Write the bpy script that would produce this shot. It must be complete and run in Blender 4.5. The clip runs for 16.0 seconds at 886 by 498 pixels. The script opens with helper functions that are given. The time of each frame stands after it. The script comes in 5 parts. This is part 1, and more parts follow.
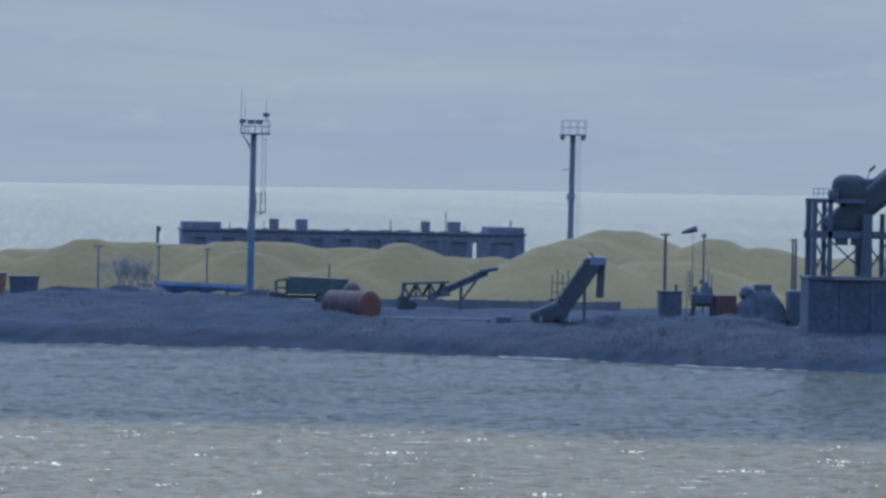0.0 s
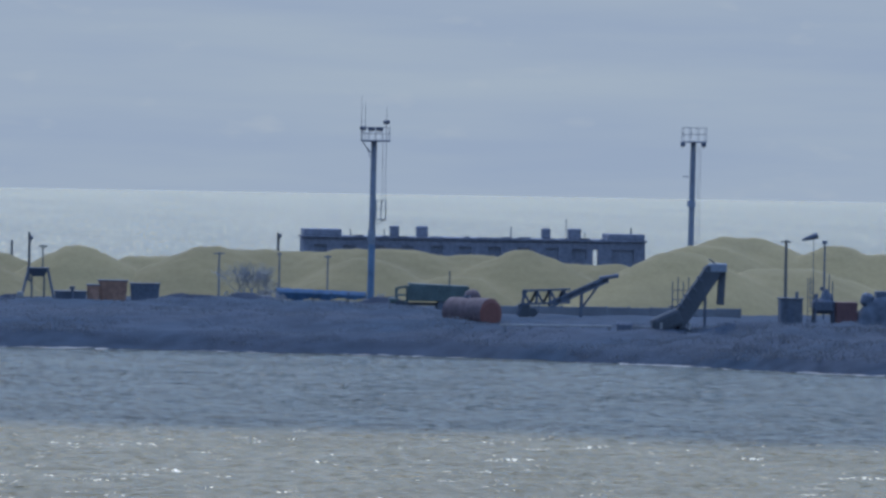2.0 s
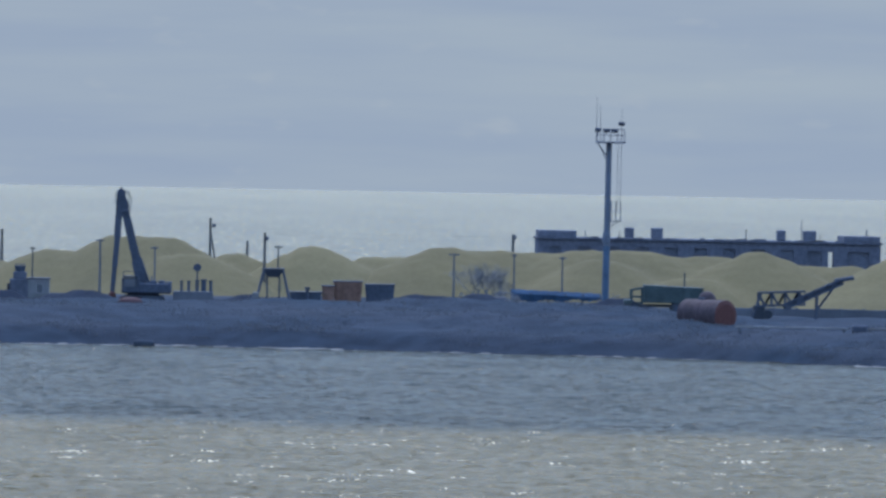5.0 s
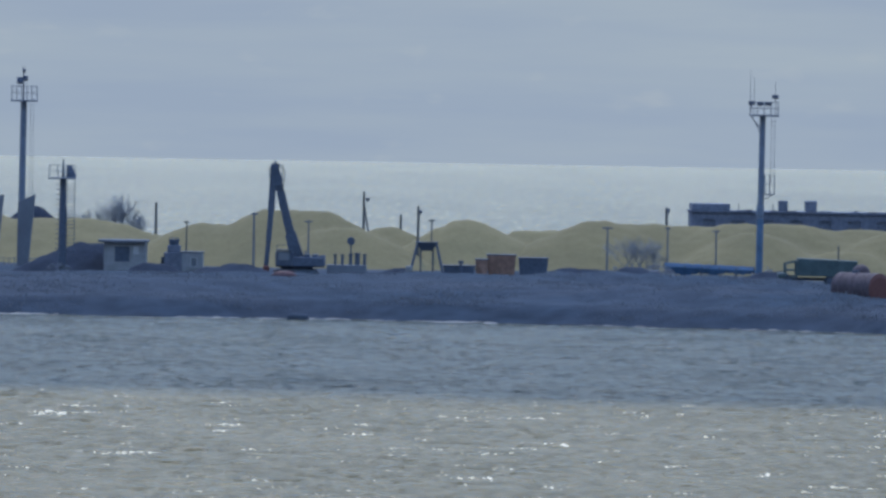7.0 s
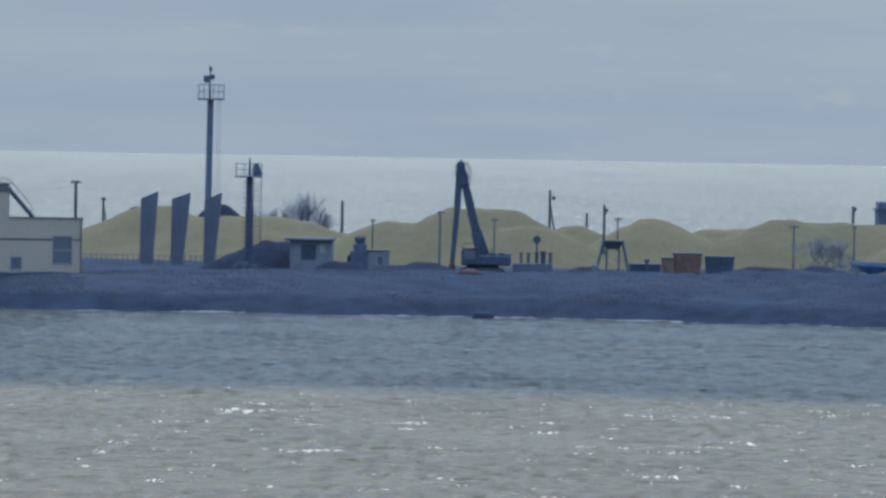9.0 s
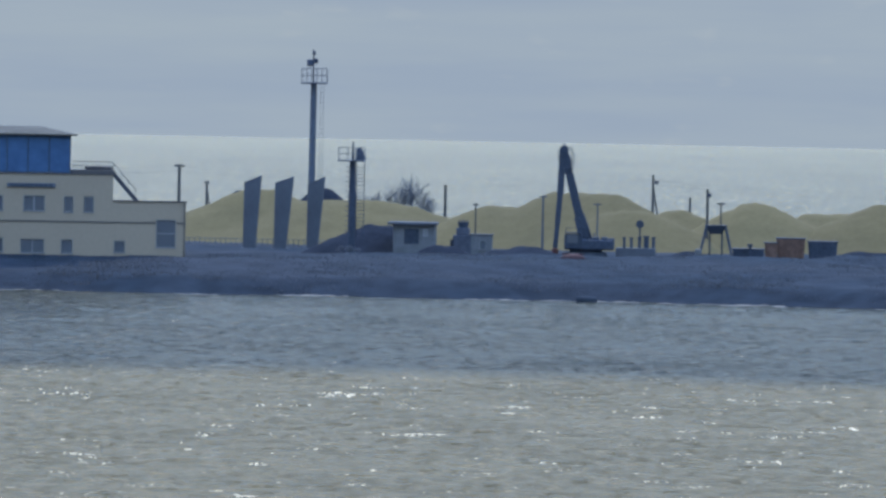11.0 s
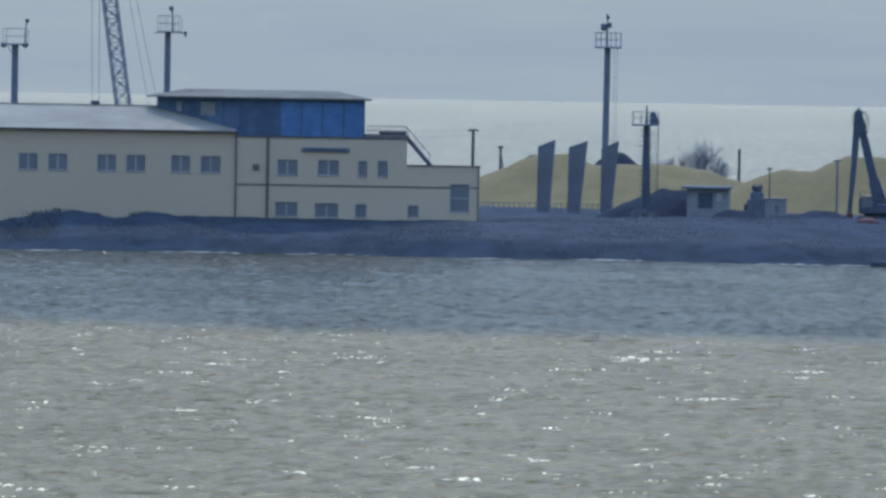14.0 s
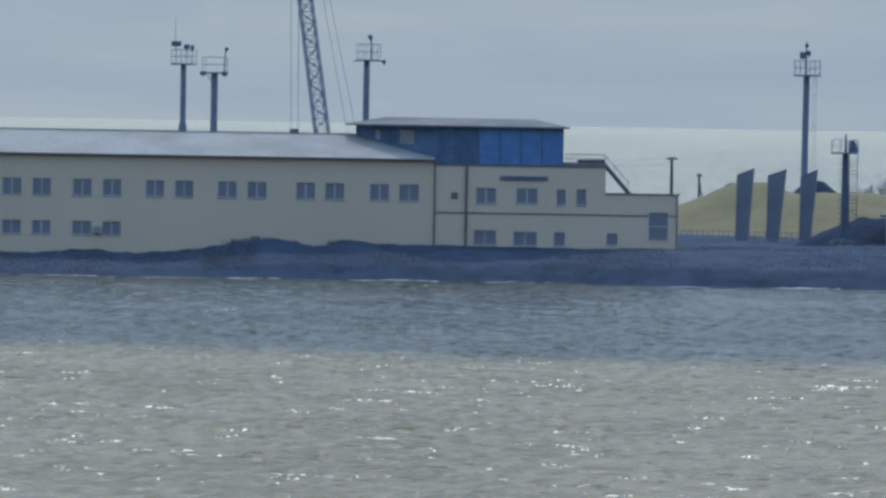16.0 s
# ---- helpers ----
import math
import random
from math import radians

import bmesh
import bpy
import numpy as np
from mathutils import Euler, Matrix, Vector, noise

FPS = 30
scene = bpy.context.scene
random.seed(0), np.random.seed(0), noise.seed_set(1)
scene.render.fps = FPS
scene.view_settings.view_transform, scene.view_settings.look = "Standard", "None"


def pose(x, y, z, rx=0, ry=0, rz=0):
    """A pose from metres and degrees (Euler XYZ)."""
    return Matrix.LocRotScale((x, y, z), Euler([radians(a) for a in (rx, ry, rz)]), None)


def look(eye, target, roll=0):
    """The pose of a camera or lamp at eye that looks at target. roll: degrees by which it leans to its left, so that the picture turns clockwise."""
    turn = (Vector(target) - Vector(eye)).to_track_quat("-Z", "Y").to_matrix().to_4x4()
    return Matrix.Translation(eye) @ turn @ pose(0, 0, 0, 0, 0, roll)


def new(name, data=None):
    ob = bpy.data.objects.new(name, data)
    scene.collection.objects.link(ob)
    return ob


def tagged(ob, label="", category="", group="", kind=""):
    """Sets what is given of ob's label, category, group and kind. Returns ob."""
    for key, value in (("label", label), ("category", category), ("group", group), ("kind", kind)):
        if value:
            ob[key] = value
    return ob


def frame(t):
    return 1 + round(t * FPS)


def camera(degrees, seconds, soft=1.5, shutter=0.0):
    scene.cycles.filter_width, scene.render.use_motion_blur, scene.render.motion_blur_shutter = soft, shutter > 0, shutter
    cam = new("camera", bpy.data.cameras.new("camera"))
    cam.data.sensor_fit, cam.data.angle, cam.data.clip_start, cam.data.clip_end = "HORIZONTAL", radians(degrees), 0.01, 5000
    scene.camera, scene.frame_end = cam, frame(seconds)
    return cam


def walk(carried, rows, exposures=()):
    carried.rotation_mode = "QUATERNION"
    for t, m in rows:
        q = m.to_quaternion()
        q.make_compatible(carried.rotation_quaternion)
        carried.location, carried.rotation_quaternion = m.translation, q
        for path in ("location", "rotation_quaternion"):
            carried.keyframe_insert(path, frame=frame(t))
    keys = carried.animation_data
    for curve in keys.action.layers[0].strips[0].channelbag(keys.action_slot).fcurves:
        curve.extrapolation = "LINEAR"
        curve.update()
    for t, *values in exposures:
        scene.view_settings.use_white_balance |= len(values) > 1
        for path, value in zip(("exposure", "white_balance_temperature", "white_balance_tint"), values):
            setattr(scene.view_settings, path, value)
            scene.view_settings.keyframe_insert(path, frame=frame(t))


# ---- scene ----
# ---------------------------------------------------------------- camera
EYE = (0.0, 0.0, 15.0)
cam = camera(8.966, 16.0, soft=2.9)


def aim(yaw, pitch):
    a, b = radians(yaw), radians(pitch)
    return (500 * math.sin(a) * math.cos(b), 500 * math.cos(a) * math.cos(b), EYE[2] + 500 * math.sin(b))


# seconds, pan to the right, tilt up, lean (degrees)
PAN = (
    (0.0, 5.1535, -0.7758, 1.023),
    (0.5, 4.8027, -0.6424, 0.993),
    (1.0, 4.3723, -0.6548, 0.995),
    (1.5, 4.0855, -0.6962, 0.945),
    (2.0, 3.9317, -0.7247, 0.971),
    (2.5, 3.7612, -0.7089, 0.977),
    (3.0, 3.3450, -0.6756, 1.036),
    (3.5, 2.6990, -0.7170, 1.020),
    (3.7, 2.5078, -0.7217, 1.002),
    (6.0, 0.7986, -0.8504, 1.052),
    (6.5, 0.3527, -0.9951, 0.970),
    (7.0, -0.0000, -1.0482, 0.989),
    (7.5, -0.2279, -1.0772, 1.002),
    (8.0, -0.7269, -1.1119, 1.053),
    (8.5, -1.3764, -1.1227, 1.024),
    (9.0, -1.8848, -1.0959, 1.004),
    (9.2, -2.0415, -1.0844, 1.002),
    (11.3, -3.3407, -1.3847, 1.087),
    (11.5, -3.7075, -1.5564, 1.049),
    (12.0, -4.3230, -1.7176, 1.005),
    (12.5, -4.5756, -1.7579, 0.930),
    (13.0, -4.7828, -1.7389, 0.938),
    (13.5, -5.1902, -1.7192, 0.972),
    (14.0, -5.8978, -1.6898, 1.002),
    (14.5, -6.3655, -1.6854, 0.998),
    (15.0, -6.6694, -1.5850, 0.926),
    (15.5, -6.9496, -1.4386, 1.023),
    (16.0, -7.9163, -1.4381, 0.976),
)
walk(cam, [(t, look(EYE, aim(yaw, tilt), lean)) for t, yaw, tilt, lean in PAN],
     exposures=[(0.0, 0.0, 6700, 9.8), (4.0, 0.0, 6830, 9.0), (7.0, 0.0, 7000, 8.2), (9.0, 0.0, 7080, 7.6), (12.5, 0.04, 7260, 6.8), (16.0, 0.05, 7320, 6.0)])

# ---------------------------------------------------------------- light
SUN_AZ, SUN_EL = -9.0, 56.0
world = bpy.data.worlds.new("sky")
scene.world = world
world.use_nodes = True
wn, wl = world.node_tree.nodes, world.node_tree.links
wn.clear()
w_out = wn.new("ShaderNodeOutputWorld")
w_sky = wn.new("ShaderNodeTexSky")
w_sky.sky_type, w_sky.sun_disc = "NISHITA", False
w_sky.sun_elevation, w_sky.sun_rotation = radians(SUN_EL), radians(SUN_AZ)
w_sky.air_density, w_sky.dust_density, w_sky.ozone_density = 1.0, 0.3, 5.0
w_bg = wn.new("ShaderNodeBackground")
w_bg.inputs["Strength"].default_value = 0.62
wl.new(w_sky.outputs["Color"], w_bg.inputs["Color"])
# low haze and thin streaks of cloud over the sea
w_tc = wn.new("ShaderNodeTexCoord")
w_sep = wn.new("ShaderNodeSeparateXYZ")
wl.new(w_tc.outputs["Generated"], w_sep.inputs["Vector"])
w_map = wn.new("ShaderNodeMapping")
w_map.inputs["Scale"].default_value = (9.0, 9.0, 95.0)
wl.new(w_tc.outputs["Generated"], w_map.inputs["Vector"])
w_noise = wn.new("ShaderNodeTexNoise")
w_noise.inputs["Scale"].default_value, w_noise.inputs["Detail"].default_value = 1.0, 6.0
w_noise.inputs["Roughness"].default_value = 0.55
wl.new(w_map.outputs["Vector"], w_noise.inputs["Vector"])
w_ramp = wn.new("ShaderNodeValToRGB")
w_ramp.color_ramp.elements[0].position, w_ramp.color_ramp.elements[0].color = 0.38, (0.298, 0.388, 0.545, 1)
w_ramp.color_ramp.elements[1].position, w_ramp.color_ramp.elements[1].color = 0.74, (0.352, 0.441, 0.560, 1)
wl.new(w_noise.outputs["Fac"], w_ramp.inputs["Fac"])
# a few small faint tufts among the streaks
w_map2 = wn.new("ShaderNodeMapping")
w_map2.inputs["Scale"].default_value = (70.0, 70.0, 190.0)
wl.new(w_tc.outputs["Generated"], w_map2.inputs["Vector"])
w_tuft = wn.new("ShaderNodeTexNoise")
w_tuft.inputs["Scale"].default_value, w_tuft.inputs["Detail"].default_value = 1.0, 4.0
wl.new(w_map2.outputs["Vector"], w_tuft.inputs["Vector"])
w_some = wn.new("ShaderNodeMapRange")
for w_key, w_val in (("From Min", 0.62), ("From Max", 0.78), ("To Max", 0.45)):
    w_some.inputs[w_key].default_value = w_val
wl.new(w_tuft.outputs["Fac"], w_some.inputs["Value"])
w_cloud = wn.new("ShaderNodeMixRGB")
w_cloud.inputs["Color2"].default_value = (0.40, 0.475, 0.575, 1)
wl.new(w_some.outputs["Result"], w_cloud.inputs["Fac"])
wl.new(w_ramp.outputs["Color"], w_cloud.inputs["Color1"])
w_haze = wn.new("ShaderNodeBackground")
wl.new(w_cloud.outputs["Color"], w_haze.inputs["Color"])
w_fade = wn.new("ShaderNodeMapRange")
w_fade.inputs["From Min"].default_value, w_fade.inputs["From Max"].default_value = 0.12, 0.70
wl.new(w_sep.outputs["Z"], w_fade.inputs["Value"])
w_mix = wn.new("ShaderNodeMixShader")
wl.new(w_fade.outputs["Result"], w_mix.inputs["Fac"])
wl.new(w_haze.outputs["Background"], w_mix.inputs[1])
wl.new(w_bg.outputs["Background"], w_mix.inputs[2])
wl.new(w_mix.outputs["Shader"], w_out.inputs["Surface"])

sun_data = bpy.data.lights.new("sun", "SUN")
sun_data.energy, sun_data.angle, sun_data.color = 1.4, radians(0.6), (1.0, 0.95, 0.87)
sun = new("sun", sun_data)
s_az, s_el = radians(SUN_AZ), radians(SUN_EL)
sun.matrix_world = look((0, 400, 300), (-math.sin(s_az) * math.cos(s_el),
                        400 - math.cos(s_az) * math.cos(s_el), 300 - math.sin(s_el)))


# ---------------------------------------------------------------- materials
def mat(name, color, rough=0.8, metal=0.0, vary=0.18, grain=6.0, stain=0.35, bump=0.2, dirt=None, stretch=(1, 1, 1), blend=0.55):
    """A painted or raw surface: fine grain, larger stains, a little relief."""
    m = bpy.data.materials.new(name)
    m.use_nodes = True
    n, l = m.node_tree.nodes, m.node_tree.links
    b = n["Principled BSDF"]
    b.inputs["Roughness"].default_value, b.inputs["Metallic"].default_value = rough, metal
    b.inputs["Specular IOR Level"].default_value = 0.12 if rough > 0.8 else 0.22
    tc = n.new("ShaderNodeTexCoord")
    mp = n.new("ShaderNodeMapping")
    mp.inputs["Scale"].default_value = stretch
    l.new(tc.outputs["Object"], mp.inputs["Vector"])
    info = n.new("ShaderNodeObjectInfo")
    fine, big = n.new("ShaderNodeTexNoise"), n.new("ShaderNodeTexNoise")
    for node, sc in ((fine, grain), (big, stain)):
        node.inputs["Scale"].default_value, node.inputs["Detail"].default_value = sc, 5.0
        l.new(mp.outputs["Vector"], node.inputs["Vector"])
    d = dirt or tuple(c * 0.55 for c in color)
    ramp = n.new("ShaderNodeValToRGB")
    ramp.color_ramp.elements[0].position, ramp.color_ramp.elements[0].color = 0.36, (*d, 1)
    ramp.color_ramp.elements[1].position, ramp.color_ramp.elements[1].color = 0.60, (*color, 1)
    l.new(big.outputs["Fac"], ramp.inputs["Fac"])
    soft = n.new("ShaderNodeMixRGB")
    soft.inputs["Fac"].default_value = blend
    soft.inputs["Color2"].default_value = (*color, 1)
    l.new(ramp.outputs["Color"], soft.inputs["Color1"])
    val = n.new("ShaderNodeMapRange")
    val.inputs["From Min"].default_value, val.inputs["From Max"].default_value = 0.3, 0.7
    val.inputs["To Min"].default_value, val.inputs["To Max"].default_value = 1 - vary, 1 + vary
    l.new(fine.outputs["Fac"], val.inputs["Value"])
    rnd = n.new("ShaderNodeMapRange")
    rnd.inputs["To Min"].default_value, rnd.inputs["To Max"].default_value = 0.92, 1.08
    l.new(info.outputs["Random"], rnd.inputs["Value"])
    mul = n.new("ShaderNodeMath")
    mul.operation = "MULTIPLY"
    l.new(val.outputs["Result"], mul.inputs[0])
    l.new(rnd.outputs["Result"], mul.inputs[1])
    hsv = n.new("ShaderNodeHueSaturation")
    l.new(soft.outputs["Color"], hsv.inputs["Color"])
    l.new(mul.outputs["Value"], hsv.inputs["Value"])
    l.new(hsv.outputs["Color"], b.inputs["Base Color"])
    if bump:
        bp = n.new("ShaderNodeBump")
        bp.inputs["Strength"].default_value, bp.inputs["Distance"].default_value = bump, 0.05
        l.new(fine.outputs["Fac"], bp.inputs["Height"])
        l.new(bp.outputs["Normal"], b.inputs["Normal"])
    return m


# the blue in the earth colours stands in for haze over the bank
M_EARTH = mat("hazed_bank_earth", (0.057, 0.068, 0.087), 0.95, vary=0.22, grain=0.9, stain=0.10, blend=0.1, bump=0.35, dirt=(0.040, 0.057, 0.079), stretch=(0.45, 1, 1))
M_SULPHUR = mat("yellow_bulk", (0.184, 0.151, 0.080), 0.95, vary=0.07, grain=2.2, stain=0.12, bump=0.35, dirt=(0.147, 0.124, 0.070))
M_SOIL = mat("dark_soil", (0.036, 0.046, 0.066), 0.95, vary=0.15, grain=2.0, stain=0.3, bump=0.6)
M_CREAM = mat("cream_render", (0.545, 0.442, 0.330), 0.85, vary=0.035, grain=3.0, stain=0.12, bump=0.1, dirt=(0.495, 0.403, 0.305))
M_GREYWALL = mat("grey_render", (0.34, 0.34, 0.30), 0.85, vary=0.06, grain=3.0, stain=0.3, bump=0.1)
M_TRIM = mat("dark_trim", (0.135, 0.13, 0.13), 0.6, vary=0.1, bump=0.05)
M_ROOF = mat("grey_roof_sheet", (0.29, 0.272, 0.235), 0.85, 0.0, vary=0.05, grain=1.5, stain=0.2, bump=0.05)
# for panels added inside empty windows to lift their darkness
M_RECESS = mat("grey_recess_fill", (0.14, 0.155, 0.19), 0.9, vary=0.2, grain=4.0, stain=0.5, bump=0.2)
# orange paled in its base colour to stand in for haze
M_SKIP = mat("hazed_orange", (0.28, 0.165, 0.125), 0.75, vary=0.18, grain=3.0, stain=0.8, bump=0.15)
M_DECKROOF = mat("dull_grey_felt", (0.15, 0.145, 0.13), 0.9, vary=0.12, grain=1.5, stain=0.25, bump=0.1)
M_RUST = mat("dull_red_lead", (0.10, 0.075, 0.085), 0.8, vary=0.2, grain=2.5, stain=0.6, bump=0.15)
M_BLUE = mat("blue_panel", (0.075, 0.175, 0.34), 0.5, vary=0.12, grain=1.2, stain=0.3, bump=0.05, dirt=(0.055, 0.125, 0.26))
M_DULLBLUE = mat("dull_blue_panel", (0.075, 0.125, 0.20), 0.6, vary=0.15, grain=1.2, stain=0.3, bump=0.05)
M_WHITE = mat("white_plastic", (0.38, 0.39, 0.40), 0.5, vary=0.05, bump=0.03)
# blue lift in steel, mast, soil, ruin and rubber colours stands in for haze
M_STEEL = mat("dark_steel", (0.082, 0.102, 0.140), 0.7, 0.1, vary=0.2, grain=5.0, stain=0.6, bump=0.1, dirt=(0.066, 0.080, 0.105))
M_MAST = mat("mast_paint", (0.16, 0.195, 0.245), 0.6, 0.1, vary=0.15, grain=4.0, stain=0.5, bump=0.1, dirt=(0.11, 0.125, 0.15))
M_MASTBLUE = mat("blue_mast_paint", (0.095, 0.16, 0.24), 0.6, 0.1, vary=0.15, grain=4.0, stain=0.5, bump=0.1)
M_CONCRETE = mat("grey_concrete", (0.155, 0.17, 0.195), 0.9, vary=0.06, grain=3.0, stain=0.4, bump=0.3)
M_RUIN = mat("weathered_masonry", (0.155, 0.17, 0.21), 0.92, vary=0.2, grain=2.0, stain=0.25, bump=0.3, dirt=(0.12, 0.132, 0.165))
M_WOOD = mat("weathered_pole", (0.125, 0.125, 0.125), 0.9, vary=0.25, grain=4.0, stain=0.8, bump=0.3, stretch=(2, 2, 0.3))
for dry in (M_EARTH, M_SOIL, M_ROOF):  # dusty, with no sheen
    dry.node_tree.nodes["Principled BSDF"].inputs["Specular IOR Level"].default_value = 0.02
# twigs are lightened here in place of the haze before them
M_TWIG = mat("bare_twigs", (0.28, 0.295, 0.32), 0.9, vary=0.2, bump=0.0)
M_ORANGE = mat("orange_paint", (0.15, 0.062, 0.055), 0.65, vary=0.15, grain=3.0, stain=0.7, bump=0.1, dirt=(0.14, 0.06, 0.05))
M_RED = mat("faded_red_paint", (0.115, 0.062, 0.066), 0.7, vary=0.15, stain=0.8, bump=0.1)
M_GREEN = mat("dull_green_paint", (0.074, 0.108, 0.114), 0.65, vary=0.15, stain=0.8, bump=0.1)
M_TARP = mat("blue_sheet", (0.065, 0.135, 0.235), 0.92, vary=0.15, grain=1.5, stain=0.5, bump=0.3)
M_PALE = mat("pale_paint", (0.24, 0.25, 0.26), 0.7, vary=0.12, grain=3.0, stain=0.6, bump=0.1)
M_RUBBER = mat("black_rubber", (0.07, 0.082, 0.10), 0.85, vary=0.15, bump=0.1)
M_CONTAINER = mat("dark_container_paint", (0.085, 0.108, 0.152), 0.8, vary=0.2, grain=3.0, stain=0.4, bump=0.1)
# pale tones hold waterline glare as well as wash
M_WASHGLARE = mat("wash_glare", (0.165, 0.165, 0.158), 0.7, vary=0.3, grain=2.5, stain=0.35, bump=0.3, dirt=(0.09, 0.095, 0.10), blend=0.1, stretch=(0.4, 1, 1))


def scrub_material():
    """Dry stalks: thin, so that light comes through them; each tuft its own shade."""
    m = bpy.data.materials.new("dry_scrub")
    m.use_nodes = True
    n, l = m.node_tree.nodes, m.node_tree.links
    n.remove(n["Principled BSDF"])
    geo, ramp = n.new("ShaderNodeNewGeometry"), n.new("ShaderNodeValToRGB")
    # tuft colours carry the same haze tint as the bank
    ramp.color_ramp.elements[0].color, ramp.color_ramp.elements[1].color = (0.098, 0.120, 0.152, 1), (0.140, 0.158, 0.185, 1)
    l.new(geo.outputs["Random Per Island"], ramp.inputs["Fac"])
    front, back, mix = n.new("ShaderNodeBsdfDiffuse"), n.new("ShaderNodeBsdfTranslucent"), n.new("ShaderNodeMixShader")
    mix.inputs["Fac"].default_value = 0.5
    for k, node in ((1, front), (2, back)):
        l.new(ramp.outputs["Color"], node.inputs["Color"])
        l.new(node.outputs["BSDF"], mix.inputs[k])
    l.new(mix.outputs["Shader"], n["Material Output"].inputs["Surface"])
    return m


M_SCRUB = scrub_material()

# the blue-grey diffuse share stands in for sky reflected in the panes
M_GLASS = bpy.data.materials.new("window_glass")
M_GLASS.use_nodes = True
g_b = M_GLASS.node_tree.nodes["Principled BSDF"]
g_b.inputs["Base Color"].default_value = (0.27, 0.305, 0.35, 1)
g_b.inputs["Roughness"].default_value, g_b.inputs["Transmission Weight"].default_value = 0.06, 0.5
g_b.inputs["IOR"].default_value = 1.45


def sea_material():
    m = bpy.data.materials.new("sea_water")
    m.use_nodes = True
    n, l = m.node_tree.nodes, m.node_tree.links
    b = n["Principled BSDF"]
    geo = n.new("ShaderNodeNewGeometry")
    sep = n.new("ShaderNodeSeparateXYZ")
    l.new(geo.outputs["Position"], sep.inputs["Vector"])

    def noise_at(scale, detail, stretch):
        mp, t = n.new("ShaderNodeMapping"), n.new("ShaderNodeTexNoise")
        mp.inputs["Scale"].default_value = stretch
        t.inputs["Scale"].default_value, t.inputs["Detail"].default_value = scale, detail
        l.new(geo.outputs["Position"], mp.inputs["Vector"])
        l.new(mp.outputs["Vector"], t.inputs["Vector"])
        return t.outputs["Fac"]

    def ranged(value, a, b_, lo, hi):
        r = n.new("ShaderNodeMapRange")
        for key, v in (("From Min", a), ("From Max", b_), ("To Min", lo), ("To Max", hi)):
            r.inputs[key].default_value = v
        l.new(value, r.inputs["Value"])
        return r.outputs["Result"]

    def math_node(op, a, b_):
        r = n.new("ShaderNodeMath")
        r.operation = op
        for k, v in enumerate((a, b_)):
            if isinstance(v, (int, float)):
                r.inputs[k].default_value = v
            else:
                l.new(v, r.inputs[k])
        return r.outputs["Value"]

    # the edge of the silty shallows wanders
    y = math_node("ADD", sep.outputs["Y"], ranged(noise_at(0.03, 4.0, (1, 0.25, 1)), 0.3, 0.7, -7.0, 7.0))
    skew = math_node("MULTIPLY", math_node("MAXIMUM", math_node("ADD", sep.outputs["X"], 25.0), 0.0), 0.25)
    silt = ranged(math_node("ADD", y, skew), 332.0, 348.0, 1.0, 0.0)
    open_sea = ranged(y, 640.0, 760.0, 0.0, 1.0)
    patch = math_node("ADD", math_node("MULTIPLY", noise_at(1.2, 6.0, (0.9, 0.30, 1)), 0.72), math_node("MULTIPLY", noise_at(0.11, 3.0, (0.6, 0.5, 1)), 0.28))
    # dark and pale ripple dashes are put into the water colour
    clear_col, silt_col = n.new("ShaderNodeValToRGB"), n.new("ShaderNodeValToRGB")
    for ramp, lo, hi in ((clear_col, (0.012, 0.015, 0.011), (0.050, 0.054, 0.042)), (silt_col, (0.152, 0.115, 0.056), (0.192, 0.145, 0.072))):
        ramp.color_ramp.elements[0].position, ramp.color_ramp.elements[0].color = 0.43, (*lo, 1)
        ramp.color_ramp.elements[1].position, ramp.color_ramp.elements[1].color = 0.56, (*hi, 1)
        l.new(patch, ramp.inputs["Fac"])
    clear = n.new("ShaderNodeMixRGB")
    # the water colour pales towards the bank
    bank_y = math_node("ADD", math_node("MULTIPLY", math_node("MAXIMUM", math_node("ADD", sep.outputs["X"], -15.0), 0.0), 0.78), y)
    bank_pale = n.new("ShaderNodeMixRGB")
    bank_pale.inputs["Color2"].default_value = (0.076, 0.080, 0.064, 1)
    l.new(math_node("MULTIPLY", ranged(bank_y, 405.0, 478.0, 0.0, 0.75), ranged(patch, 0.42, 0.54, 0.35, 1.0)), bank_pale.inputs["Fac"])
    l.new(clear_col.outputs["Color"], bank_pale.inputs["Color1"])
    # sun glitter painted into the open sea's colour, paler towards the horizon
    far_glitter = n.new("ShaderNodeValToRGB")
    far_glitter.color_ramp.elements[0].position, far_glitter.color_ramp.elements[0].color = 0.30, (0.172, 0.135, 0.062, 1)
    far_glitter.color_ramp.elements[1].position, far_glitter.color_ramp.elements[1].color = 0.90, (0.41, 0.33, 0.172, 1)
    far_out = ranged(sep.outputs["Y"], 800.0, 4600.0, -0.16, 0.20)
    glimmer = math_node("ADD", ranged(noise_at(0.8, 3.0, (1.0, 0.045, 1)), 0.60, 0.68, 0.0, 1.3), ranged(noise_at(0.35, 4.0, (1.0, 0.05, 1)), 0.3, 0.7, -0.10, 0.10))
    l.new(math_node("ADD", math_node("ADD", ranged(noise_at(0.02, 5.0, (1.0, 0.10, 1)), 0.25, 0.75, 0.38, 0.62), far_out), glimmer), far_glitter.inputs["Fac"])
    l.new(far_glitter.outputs["Color"], clear.inputs["Color2"])
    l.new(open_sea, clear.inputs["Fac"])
    l.new(bank_pale.outputs["Color"], clear.inputs["Color1"])
    mix = n.new("ShaderNodeMixRGB")
    l.new(silt, mix.inputs["Fac"])
    l.new(clear.outputs["Color"], mix.inputs["Color1"])
